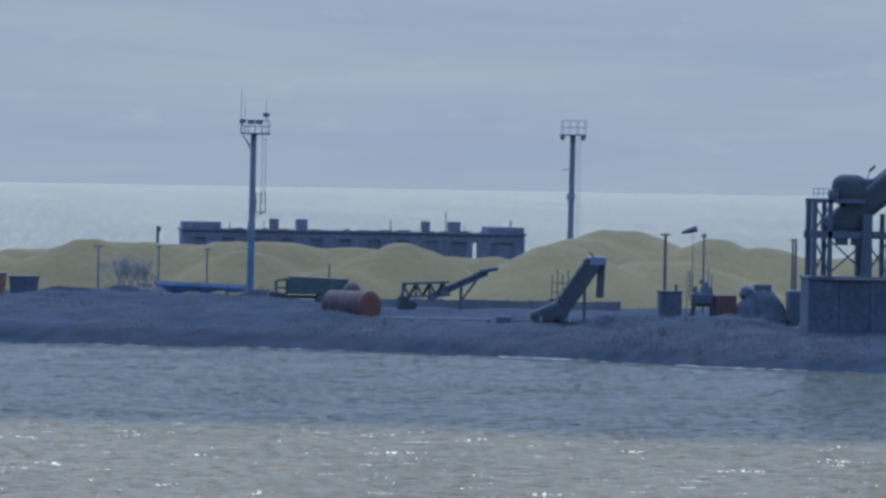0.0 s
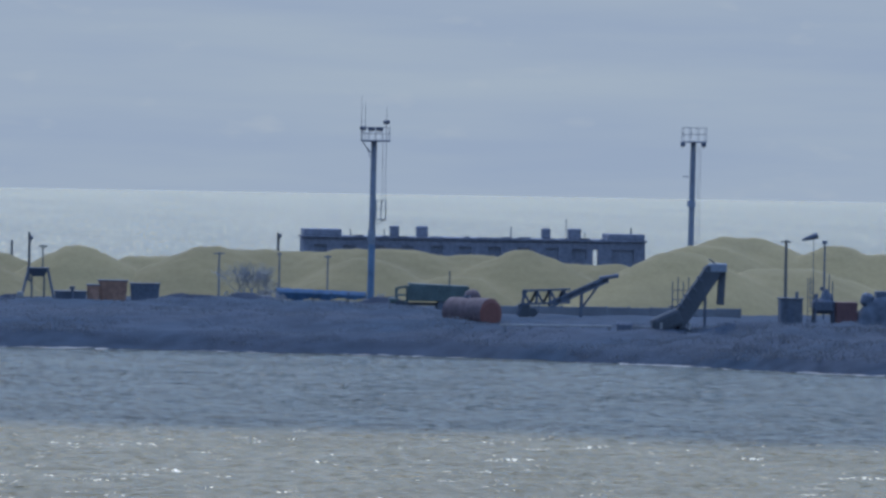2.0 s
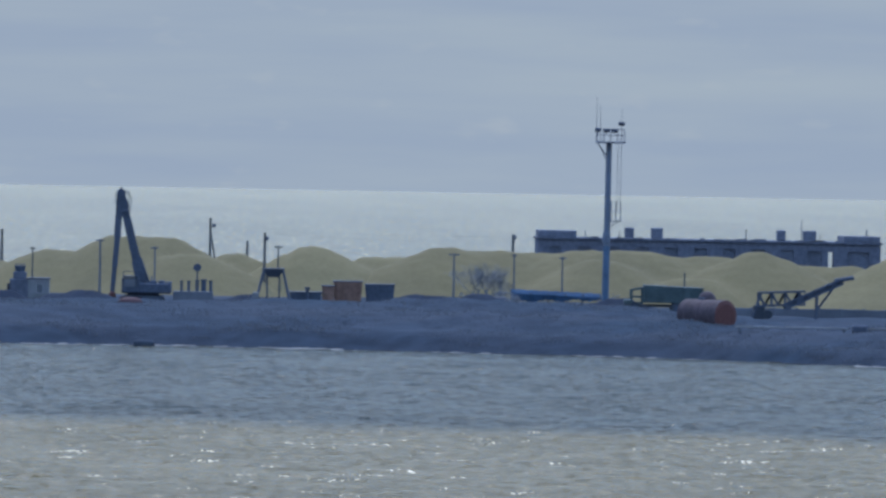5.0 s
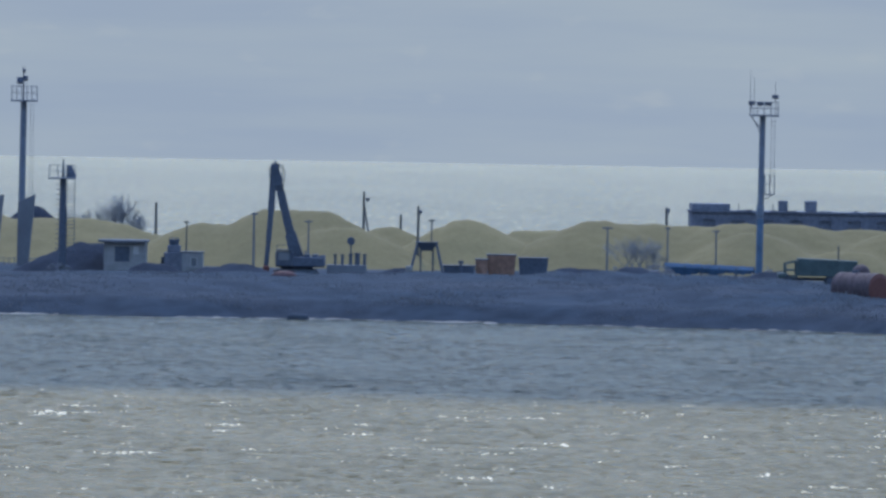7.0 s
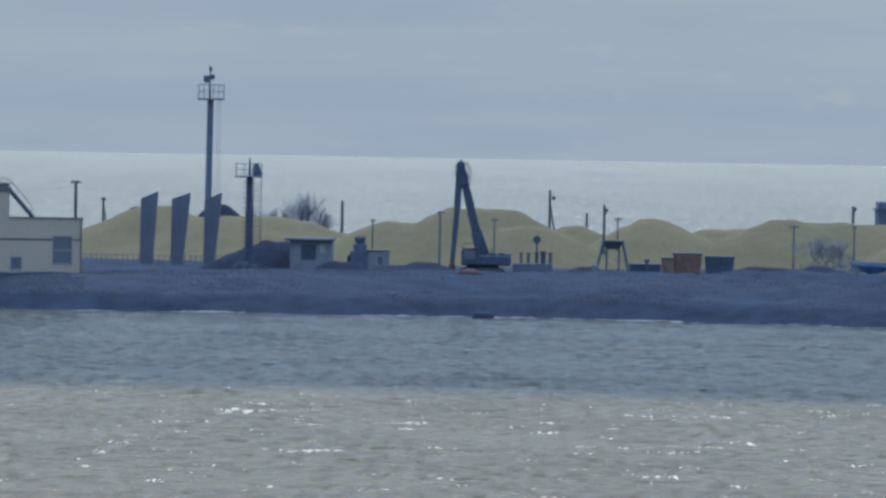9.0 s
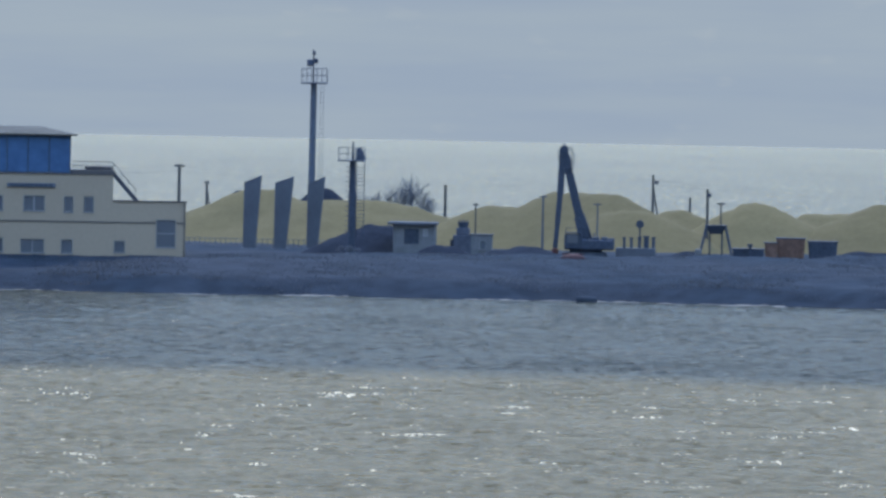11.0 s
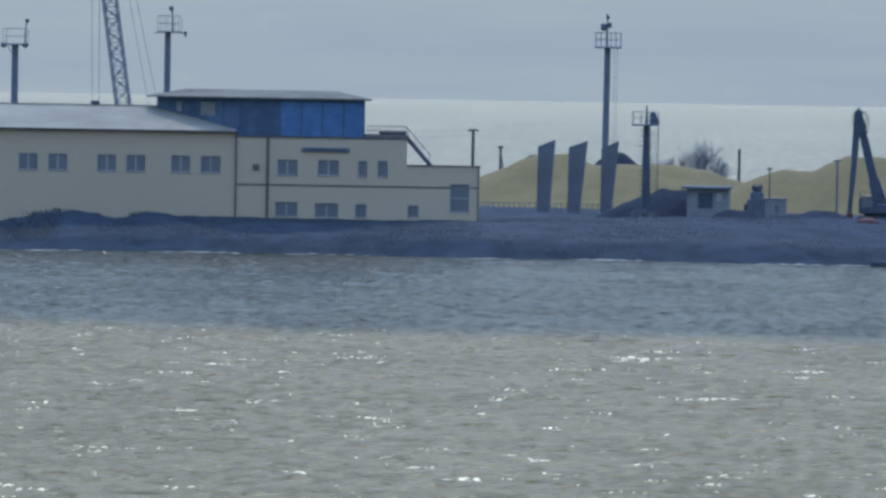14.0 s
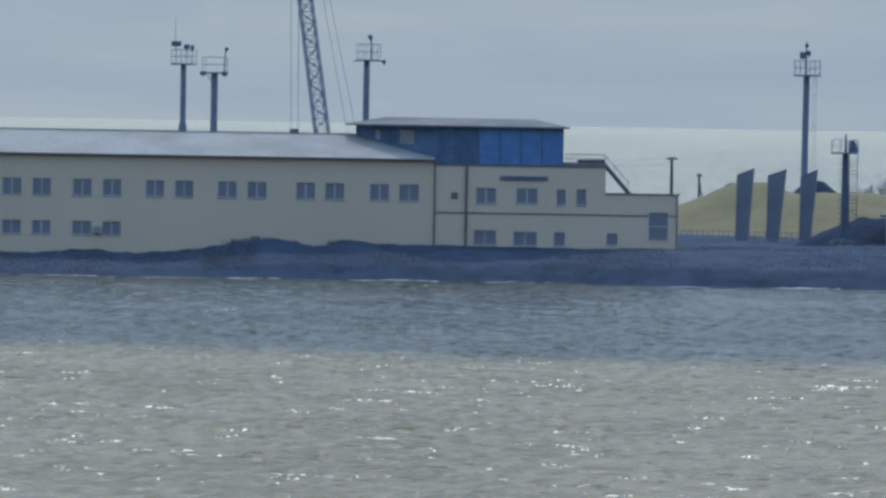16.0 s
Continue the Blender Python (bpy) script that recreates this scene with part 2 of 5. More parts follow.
    l.new(silt_col.outputs["Color"], mix.inputs["Color2"])
    # small sun glints painted as warm white, in loose groups over the shallows
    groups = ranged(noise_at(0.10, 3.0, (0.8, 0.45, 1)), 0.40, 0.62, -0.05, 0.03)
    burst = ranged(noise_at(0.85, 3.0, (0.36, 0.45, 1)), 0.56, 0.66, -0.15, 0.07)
    glints = ranged(math_node("ADD", noise_at(9.0, 2.0, (0.5, 0.17, 1)), math_node("ADD", burst, groups)), 0.625, 0.645, 0.0, 1.0)
    peak = n.new("ShaderNodeMixRGB")
    peak.inputs["Color2"].default_value = (1.0, 0.82, 0.55, 1)
    l.new(math_node("MULTIPLY", glints, silt), peak.inputs["Fac"])
    l.new(mix.outputs["Color"], peak.inputs["Color1"])
    l.new(peak.outputs["Color"], b.inputs["Base Color"])
    b.inputs["IOR"].default_value = 1.333
    l.new(math_node("ADD", 0.082, math_node("MULTIPLY", open_sea, 0.14)), b.inputs["Specular IOR Level"])
    l.new(math_node("ADD", math_node("ADD", 0.16, math_node("MULTIPLY", silt, -0.01)), math_node("MULTIPLY", open_sea, 0.06)), b.inputs["Roughness"])
    ripple, chop = noise_at(2.8, 3.0, (0.7, 1.0, 1)), noise_at(1.25, 3.0, (0.62, 1.0, 1))
    height = math_node("ADD", math_node("MULTIPLY", ripple, 0.32), chop)
    bp = n.new("ShaderNodeBump")
    bp.inputs["Distance"].default_value = 1.1
    # sheltered water under the bank lies smoother
    lee = ranged(bank_y, 462.0, 482.0, 0.0, -0.08)
    l.new(math_node("ADD", math_node("ADD", ranged(patch, 0.43, 0.55, 0.80, 0.42), lee), math_node("ADD", math_node("MULTIPLY", silt, 0.06), math_node("MULTIPLY", open_sea, -0.10))), bp.inputs["Strength"])
    l.new(height, bp.inputs["Height"])
    l.new(bp.outputs["Normal"], b.inputs["Normal"])
    return m


M_SEA = sea_material()


# ---------------------------------------------------------------- building blocks
def box(bm, x, y, z, sx, sy, sz, rz=0.0, ry=0.0, rx=0.0):
    """A box whose base centre is at x, y, z."""
    m = pose(x, y, z, rx, ry, rz) @ Matrix.Translation((0, 0, sz / 2)) @ Matrix.Diagonal((sx, sy, sz, 1))
    bmesh.ops.create_cube(bm, size=1.0, matrix=m)
    return bm


def span(bm, x0, x1, y0, y1, z0, z1):
    return box(bm, (x0 + x1) / 2, (y0 + y1) / 2, z0, x1 - x0, y1 - y0, z1 - z0)


def tube(bm, p, q, r1, r2=None, seg=10):
    p, q = Vector(p), Vector(q)
    d = q - p
    m = Matrix.Translation((p + q) / 2) @ d.to_track_quat("Z", "Y").to_matrix().to_4x4()
    bmesh.ops.create_cone(bm, cap_ends=True, segments=seg, radius1=r1, radius2=r1 if r2 is None else r2, depth=d.length, matrix=m)
    return bm


def beam(bm, p, q, w, h=None):
    """A square bar from p to q."""
    p, q = Vector(p), Vector(q)
    d = q - p
    m = Matrix.Translation((p + q) / 2) @ d.to_track_quat("Z", "Y").to_matrix().to_4x4() @ Matrix.Diagonal((w, h or w, d.length, 1))
    bmesh.ops.create_cube(bm, size=1.0, matrix=m)
    return bm


def bevel(bm, width, seg=1):
    bmesh.ops.bevel(bm, geom=list(bm.edges), offset=width, segments=seg, profile=0.5, affect="EDGES", clamp_overlap=True)
    return bm


def part(name, bm, material, parent=None, label="", smooth=False):
    data = bpy.data.meshes.new(name)
    if smooth:
        for f in bm.faces:
            f.smooth = True
    bm.to_mesh(data)
    bm.free()
    data.materials.append(material)
    ob = new(name, data)
    ob.parent = parent
    return tagged(ob, label)


def thing(name, x, y, z, rz, label, category, group="", kind=""):
    ob = new(name)
    ob.empty_display_size = 0.3
    ob.matrix_basis = pose(x, y, z, 0, 0, rz)
    return tagged(ob, label, category, group, kind)


def B():
    return bmesh.new()


def smoothstep(v):
    v = np.clip(v, 0, 1)
    return v * v * (3 - 2 * v)


def fbm(x, y, seed, base, octaves=4):
    """A cheap smooth random field, about -1 to 1."""
    rng = np.random.RandomState(seed)
    out, amp, tot = np.zeros_like(x), 1.0, 0.0
    f = base
    for _ in range(octaves):
        for _ in range(4):
            a, ph = rng.uniform(0, 2 * np.pi), rng.uniform(0, 2 * np.pi)
            out += amp * 0.5 * np.sin(2 * np.pi * f * rng.uniform(0.7, 1.4) * (x * np.cos(a) + y * np.sin(a)) + ph)
        tot += amp
        amp, f = amp * 0.55, f * 2.1
    return out / tot


def grid_object(name, xs, ys, zs, material, keep=None):
    """A sheet from rows of points; keep: a mask of its faces."""
    rows, cols = xs.shape
    data = bpy.data.meshes.new(name)
    i = np.arange(rows * cols).reshape(rows, cols)
    q = np.stack([i[:-1, :-1], i[:-1, 1:], i[1:, 1:], i[1:, :-1]], -1).reshape(-1, 4)
    if keep is not None:
        q = q[keep.reshape(-1)]
    data.from_pydata(np.stack([xs, ys, zs], -1).reshape(-1, 3).tolist(), [], q.tolist())
    data.polygons.foreach_set("use_smooth", np.ones(len(q), dtype=bool))
    data.materials.append(material)
    data.update()
    return new(name, data)


# ---------------------------------------------------------------- sea and land
def sea():
    fine = np.radians(np.linspace(-15, 12.5, 380))
    rest = np.radians(np.linspace(12.5, 345, 45)[1:-1])
    az = np.concatenate([fine, rest, [np.radians(345)]])
    r = np.concatenate([[0.0], np.geomspace(2, 188, 14), np.arange(190, 500, 0.5), np.geomspace(501, 4900, 70)])
    a, rr = np.meshgrid(az, r)
    x, y = rr * np.sin(a), rr * np.cos(a)
    fade = 0.68 * smoothstep((rr - 150) / 40) * smoothstep((620 - rr) / 110)
    swell = np.zeros_like(x)
    rng = np.random.RandomState(5)
    for lam, amp in ((9, 0.02), (5.2, 0.03), (3.4, 0.042), (2.4, 0.04), (1.7, 0.034)):
        for _ in range(4):
            th = radians(-100) + rng.normal(0, 0.42)
            ph = 2 * np.pi / (lam * rng.uniform(0.8, 1.25)) * (x * np.cos(th) + y * np.sin(th)) + rng.uniform(0, 6.28)
            peak = np.sin(ph + 0.8 * fbm(x, y, rng.randint(99), 0.03, 2))
            swell += amp * 0.5 * (peak + 0.3 * np.sin(2 * ph))
    ob = grid_object("water", x, y, swell * fade, M_SEA)
    return tagged(ob, "choppy grey-green sea, silty inshore and glittering in the sun", "sea", kind="structure")


sea()

SHORE_X = (-220, -105, -70, -5, 34, 51, 63, 74, 100, 200)
SHORE_Y = (466, 476, 482, 483, 472, 455.5, 442.5, 435.5, 429, 417)
BERM_X = (-60, -46, -40, -30, -20, -10, 1, 12, 23, 29, 35, 42)
BERM_H = (0, 0, 0.3, 0.42, 0.5, 0.6, 0.7, 0.9, 0.55, 0.6, 0.4, 0)
TOP_X = (-220, -92, -76, 30, 44, 200)
TOP_Z = (1.4, 1.5, 2.75, 2.9, 2.3, 2.3)


def land_height(x, y):
    s = y - np.interp(x, SHORE_X, SHORE_Y) + 1.3 * fbm(x, y * 0, 31, 0.05, 4)
    top = np.interp(x, TOP_X, TOP_Z)
    z = -0.8 + (top + 0.8) * (0.55 * smoothstep((s + 2.6) / 4.2) + 0.45 * smoothstep((s + 2.6) / 13.0))
    rough = smoothstep(s / 3.5) * (0.16 + 0.24 * smoothstep((46 - np.abs(s - 26)) / 30) * smoothstep((x - 5) / 14))
    z += rough * fbm(x, y, 11, 0.09, 5)
    for hx, hy, hr, hh in ((-86.2, 488, 3.2, 0.85), (-82.4, 488, 2.8, 0.85), (-92, 489, 3.0, 0.35), (-76.6, 489, 2.0, 0.55), (-100, 488, 4, 0.35), (22, 500, 7, 0.5), (58, 470, 5, 0.4)):
        z += hh * np.exp(-((x - hx) ** 2 + ((y - hy) * 1.6) ** 2) / hr ** 2)
    z += 0.22 * smoothstep((-72 - x) / 6) * smoothstep((s - 5) / 5) * fbm(x, y, 71, 0.28, 4)
    z += np.interp(x, (52, 57, 62, 69, 72), (0, 0.6, 0.9, 0.8, 0)) * np.exp(-((y - 466) / 5.0) ** 2) * (1 + 0.4 * fbm(x, y, 81, 0.15, 4))
    berm = np.interp(x, BERM_X, BERM_H) * np.exp(-((y - 503 - 2 * fbm(x, y * 0, 51, 0.03, 2)) / np.where(y < 503, 9.0, 4.5)) ** 2)
    z += berm * (1 + 0.25 * fbm(x, y, 61, 0.10, 3))
    return z - (z + 1.5) * smoothstep((y - 690) / 20)


def ground_z(x, y):
    return float(land_height(np.array([float(x)]), np.array([float(y)]))[0])


def land():
    gx = np.concatenate([np.linspace(-220, -125, 20)[:-1], np.arange(-125, 112, 0.55), np.linspace(112, 200, 20)])
    gy = np.concatenate([np.arange(405, 560, 0.55), np.linspace(561, 715, 40)])
    x, y = np.meshgrid(gx, gy)
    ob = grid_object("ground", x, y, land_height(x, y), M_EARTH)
    return tagged(ob, "low dark earth spit with a rough, scrubby bank", "land", kind="structure")


land()


def surf():
    """A low broken wave running up along the bank; its pale colour also stands for glare."""
    x = np.arange(-125, 95, 0.2)
    shore = np.interp(x, SHORE_X, SHORE_Y) - 1.3 * fbm(x, x * 0, 31, 0.05, 4) - 1.2
    high = -0.04 + 0.13 * np.clip(0.35 + 1.1 * fbm(x, x * 0, 91, 0.06, 4) + 0.45 * fbm(x, x * 0, 92, 0.5, 3), 0, 1.2)
    across, lift = np.array([-0.9, -0.35, 0.0, 0.35, 0.9]), np.array([-0.25, 0.6, 1.0, 0.7, -0.25])
    wig = 0.35 * fbm(x, x * 0, 93, 0.25, 3)
    ob = grid_object("surf", np.repeat(x[None], 5, 0), (shore + wig)[None] + across[:, None] * np.ones_like(x)[None], high[None] * lift[:, None] + 0.01, M_WASHGLARE)
    return tagged(ob, "thin broken line of pale wash and painted glare along the bank", "surf", kind="structure")


surf()


def heap(name, ridges, label, y0, y1, material=M_SULPHUR, step=0.45, lumps=0.13, seed=3, category="mound", group=""):
    """A heap of loose bulk: cones and ridges (x0, x1, y, top, round, slope) run together."""
    xs0, xs1 = min(r[0] for r in ridges) - 14, max(r[1] for r in ridges) + 14
    x, y = np.meshgrid(np.arange(xs0, xs1, step), np.arange(y0, y1, step))
    tot = np.zeros_like(x)
    for a, b, ry, top, rnd, slope in ridges:
        d = np.hypot(np.maximum(np.maximum(a - x, x - b), 0), y - ry)
        tot += np.exp(5.0 * (top - slope * (np.sqrt(d * d + rnd * rnd) - rnd)))
    z = np.log(tot + 1e-9) / 5.0 + lumps * fbm(x, y, seed, 0.11, 4) + 0.06 * fbm(x, y, seed + 1, 0.45, 3) + 0.10 * fbm(x, y * 0.12, seed + 2, 0.22, 3)
    g = land_height(x, y)
    z = np.maximum(z, g - 0.25)
    over = z > g - 0.2
    keep = over[:-1, :-1] | over[1:, 1:] | over[1:, :-1] | over[:-1, 1:]
    ob = grid_object(name, x, y, z, material, keep)
    return tagged(ob, label, category, group)


LAB = "long heap of pale yellow loose bulk in the open"
G_H = "yellow heaps"
heap("bulk_mound", [(-49.3, -46.6, 571, 7.85, 1.6, 0.55), (-42.5, -36, 569, 7.0, 2.5, 0.40), (-34, -33, 569, 6.6, 2, 0.45)], LAB, 545, 590, group=G_H)
heap("bulk_mound", [(-17.2, -12.6, 562, 8.35, 1.5, 0.52), (-23.6, -22.2, 562, 6.85, 2.5, 0.5), (-6.4, -5.2, 566, 6.62, 1.5, 0.55), (-11, -9, 556, 6.6, 2, 0.5)], LAB, 536, 590, seed=7, group=G_H)
heap("bulk_mound", [(2.0, 2.8, 561, 7.75, 1.2, 0.58), (8.2, 12.4, 566, 6.6, 2, 0.5)], "rounded cone of pale yellow loose bulk in the open", 540, 590, seed=13, group=G_H)
heap("bulk_mound", [(14.8, 15.8, 560, 7.8, 1.6, 0.5), (18, 27, 562, 7.42, 2, 0.5), (28.5, 35.5, 560, 7.75, 2, 0.5), (38, 43, 561, 7.3, 2, 0.5),
                   (45.6, 46.4, 556, 7.9, 1.2, 0.5), (38.5, 39.5, 549, 5.4, 2, 0.5), (30, 31, 553, 6.9, 1.5, 0.5)], LAB, 532, 592, seed=19, group=G_H)
heap("bulk_mound", [(52.4, 58, 584, 6.25, 2, 0.5)], "low heap of pale yellow loose bulk between taller ones", 562, 606, seed=23, group=G_H)
heap("bulk_mound", [(60.6, 61.4, 549, 8.2, 1.4, 0.50), (64.8, 66, 566, 8.62, 2, 0.5), (68.6, 70.8, 572, 9.38, 2, 0.45), (78.6, 79.2, 568, 8.7, 1.2, 0.5),
                   (83.4, 84.2, 566, 8.05, 1.2, 0.5), (88, 96, 566, 7.0, 2, 0.5), (70, 74, 553, 6.6, 2.5, 0.42)], "tall heap of pale yellow loose bulk with several cones", 528, 600, seed=29, group=G_H)
heap("soil_mound", [(-50.6, -50.3, 577, 7.72, 0.2, 0.56), (-52.6, -52.3, 577, 6.55, 0.3, 0.6)], "dark heap lying against the yellow bulk", 560, 590, M_SOIL, group="dark heaps")
heap("soil_mound", [(-42.9, -41.6, 582, 8.0, 0.25, 0.9)], "dark heap behind the yellow bulk", 570, 592, M_SOIL, group="dark heaps", seed=5)


# ---------------------------------------------------------------- office building by the shore
def wall(name, parent, u0, u1, v0, v1, z0, z1, holes, material, label=""):
    """A wall along u with real openings: piers between, sill and lintel pieces round each hole."""
    us = sorted({u0, u1, *[h[0] for h in holes], *[h[1] for h in holes]})
    zs = sorted({z0, z1, *[h[2] for h in holes], *[h[3] for h in holes]})
    bm = B()
    made = {}

    def at(i, k, v):
        key = (i, k, v)
        if key not in made:
            made[key] = bm.verts.new((us[i], (v0, v1)[v], zs[k]))
        return made[key]

    def solid(i, k):
        if not (0 <= i < len(us) - 1 and 0 <= k < len(zs) - 1):
            return False
        cu, cz = (us[i] + us[i + 1]) / 2, (zs[k] + zs[k + 1]) / 2
        return not any(h[0] < cu < h[1] and h[2] < cz < h[3] for h in holes)

    for i in range(len(us) - 1):
        for k in range(len(zs) - 1):
            if not solid(i, k):
                continue
            bm.faces.new((at(i, k, 0), at(i + 1, k, 0), at(i + 1, k + 1, 0), at(i, k + 1, 0)))
            bm.faces.new((at(i, k + 1, 1), at(i + 1, k + 1, 1), at(i + 1, k, 1), at(i, k, 1)))
            for di, dk, a, b in ((-1, 0, (i, k), (i, k + 1)), (1, 0, (i + 1, k), (i + 1, k + 1)), (0, -1, (i, k), (i + 1, k)), (0, 1, (i, k + 1), (i + 1, k + 1))):
                if not solid(i + di, k + dk):
                    bm.faces.new((at(*a, 0), at(*b, 0), at(*b, 1), at(*a, 1)))
    bmesh.ops.recalc_face_normals(bm, faces=bm.faces)
    return part(name, bm, material, parent, label)


def window(parent, a, b, z0, z1, v, mullions=1, curtain=0.0):
    f = 0.075
    bm = B()
    span(bm, a, a + f, v + 0.08, v + 0.16, z0, z1)
    span(bm, b - f, b, v + 0.08, v + 0.16, z0, z1)
    span(bm, a + f, b - f, v + 0.08, v + 0.16, z0, z0 + f)
    span(bm, a + f, b - f, v + 0.08, v + 0.16, z1 - f, z1)
    for k in range(mullions):
        c = a + (b - a) * (k + 1) / (mullions + 1)
        span(bm, c - f * 0.8, c + f * 0.8, v + 0.075, v + 0.155, z0 + f, z1 - f)
    win = part("window", bm, M_WHITE, parent, "white plastic window frame with a middle bar")
    edges = [a + f] + [a + (b - a) * (k + 1) / (mullions + 1) for k in range(mullions)] + [b - f]
    for p0, p1 in zip(edges[:-1], edges[1:]):
        g = part("pane", span(B(), p0 + 0.02, p1 - 0.02, v + 0.11, v + 0.122, z0 + f, z1 - f), M_GLASS, win)
        g.visible_shadow = False
    part("sill", span(B(), a - 0.06, b + 0.06, v - 0.06, v + 0.07, z0 - 0.05, z0 - 0.004), M_PALE, win)
    if curtain:
        c = a + (b - a) * curtain
        part("curtain", bevel(span(B(), c - 0.16, c + 0.16, v + 0.26, v + 0.30, z0 + 0.15, z1 - 0.1), 0.015), M_WHITE, win, "pale curtain")
    return win


def office():
    o = thing("office_building", -69.31, 493.15, 0.0, 8.0, "two-storey cream rendered port office with a blue glazed upper deck", "building")
    pairs = [(-38.2, -36.5), (-35.55, -33.9), (-32.0, -30.3), (-29.35, -27.7), (-25.55, -23.9), (-23.0, -21.35), (-19.2, -17.5), (-16.6, -14.9),
             (-12.3, -10.6), (-9.75, -8.05), (-5.8, -4.1), (-3.2, -1.45), (-44.6, -42.9), (-41.9, -40.2), (-51.0, -49.3), (-48.3, -46.6)]
    upper = [(a, b, 6.68, 8.15) for a, b in pairs]
    lower = [(a, b, 3.22, 4.45) for a, b in pairs if -52 < a < -29]
    wall("wall", o, -60.0, -0.15, 0.0, 0.35, 0.6, 10.4, upper + lower, M_CREAM, "cream rendered front wall of the long wing")
    for k, (a, b, z0, z1) in enumerate(upper + lower):
        window(o, a, b, z0, z1, 0.0, 1, (0.0, 0.55, 0.5, 0.0, 0.62, 0.45)[k % 6])
    right = [(3.55, 5.35, 6.57, 7.95), (7.1, 9.0, 6.6, 7.98), (10.65, 11.5, 6.53, 7.95), (12.4, 13.3, 6.55, 7.97),
             (3.4, 5.4, 2.95, 4.22), (6.9, 9.0, 2.9, 4.15), (10.45, 11.5, 2.9, 4.15)]
    low = [(15.1, 16.1, 3.05, 4.12), (18.8, 20.55, 3.55, 6.03)]
    wall("wall", o, -0.15, 14.97, 0.0, 0.35, 0.6, 9.85, right, M_CREAM, "cream rendered front wall of the main block")
    wall("wall", o, 14.97, 21.4, 0.0, 0.35, 0.6, 7.55, low, M_CREAM, "cream rendered wall of the low end bay")
    for a, b, z0, z1 in right + low:
        wn_ = window(o, a, b, z0, z1, 0.0, 1 if 1.2 < b - a and a < 18 else 0, 0.5 if a < 9 and z0 > 5 else 0.0)
        if a > 18:
            part("transom", span(B(), a + 0.08, b - 0.08, 0.075, 0.155, 4.75, 4.85), M_WHITE, wn_)
    part("wall", span(B(), 21.05, 21.4, 0.35, 9.0, 0.6, 7.55), M_CREAM, o, "end wall")
    part("wall", span(B(), 14.62, 14.97, 0.35, 9.0, 7.55, 9.85), M_CREAM, o, "upper end wall")
    part("wall", span(B(), -60.0, 14.97, 12.0, 12.35, 0.6, 9.8), M_GREYWALL, o, "back wall")
    part("wall", span(B(), 14.97, 21.4, 12.0, 12.35, 0.6, 7.2), M_GREYWALL, o, "back wall of the end bay")
    part("wall", span(B(), -60.35, -60.0, 0.0, 12.35, 0.6, 10.4), M_CREAM, o, "far end wall")
    part("wall", span(B(), 20.9, 21.05, 9.0, 12.0, 0.6, 7.5), M_CREAM, o, "rear end wall")
    part("inner_wall", span(B(), -59.9, 14.5, 4.5, 4.65, 0.6, 9.45), M_GREYWALL, o, "plain corridor wall")
    # floors inside
    part("floor_slab", span(B(), -59.9, 21.0, 0.36, 12.0, 5.45, 5.7), M_CONCRETE, o)
    part("flat_roof", span(B(), 0.0, 14.6, 0.36, 12.0, 9.5, 9.83), M_CONCRETE, o)
    part("inner_wall", span(B(), 15.0, 21.0, 4.5, 4.65, 0.6, 5.4), M_GREYWALL, o)
    part("flat_roof", span(B(), 14.97, 21.05, 0.36, 12.0, 7.2, 7.5), M_CONCRETE, o)
    # long pitched roof of metal sheet, with standing seams
    def slope(v):
        return 10.42 + (v + 0.35) * 0.285
    bm = B()
    for v0, v1, za, zb in ((-0.35, 6.7, slope(-0.35), slope(6.7)), (6.7, 12.8, slope(6.7), slope(0.2))):
        vs = [bm.verts.new(p) for p in ((-60.5, v0, za), (-0.1, v0, za), (-0.1, v1, zb), (-60.5, v1, zb))]
        vs2 = [bm.verts.new((v.co.x, v.co.y, v.co.z - 0.12)) for v in vs]
        bm.faces.new(vs)
        bm.faces.new(vs2[::-1])
        for i in range(4):
            bm.faces.new((vs[i], vs2[i], vs2[(i + 1) % 4], vs[(i + 1) % 4]))
    roof = part("roof", bm, M_ROOF, o, "pale grey sheet metal roof")
    bm = B()
    for k in range(100):
        u = -60.2 + k * 0.6
        beam(bm, (u, -0.35, slope(-0.35) + 0.01), (u, 6.7, slope(6.7) + 0.01), 0.03, 0.03)
    tagged(part("roof_seam", bm, M_ROOF, roof), kind="stuff")
    part("ridge_cap", beam(B(), (-60.5, 6.7, slope(6.7) + 0.06), (-7.0, 6.7, slope(6.7) + 0.06), 0.35, 0.08), M_ROOF, roof)
    part("gutter", tube(B(), (-60.5, -0.42, 10.33), (-0.15, -0.42, 10.33), 0.09, seg=8), M_TRIM, o, "dark gutter under the eaves")
    # trim
    part("band_course", span(B(), 0.02, 14.97, -0.06, -0.003, 5.66, 5.78), M_TRIM, o, "dark band between the storeys")
    part("band_course", span(B(), 14.99, 18.74, -0.06, -0.003, 5.66, 5.78), M_TRIM, o)
    part("band_course", span(B(), 20.6, 21.4, -0.06, -0.003, 5.66, 5.78), M_TRIM, o)
    part("downpipe", tube(B(), (2.7, -0.14, 1.2), (2.7, -0.14, 9.9), 0.11, seg=8), M_TRIM, o, "dark downpipe")
    part("downpipe", tube(B(), (-0.1, -0.12, 1.2), (-0.1, -0.12, 10.3), 0.07, seg=8), M_TRIM, o)
    part("downpipe", tube(B(), (21.3, -0.1, 1.2), (21.3, -0.1, 7.5), 0.05, seg=8), M_TRIM, o)
    part("parapet_cap", span(B(), -0.2, 11.3, -0.07, 0.45, 9.855, 9.97), M_TRIM, o)
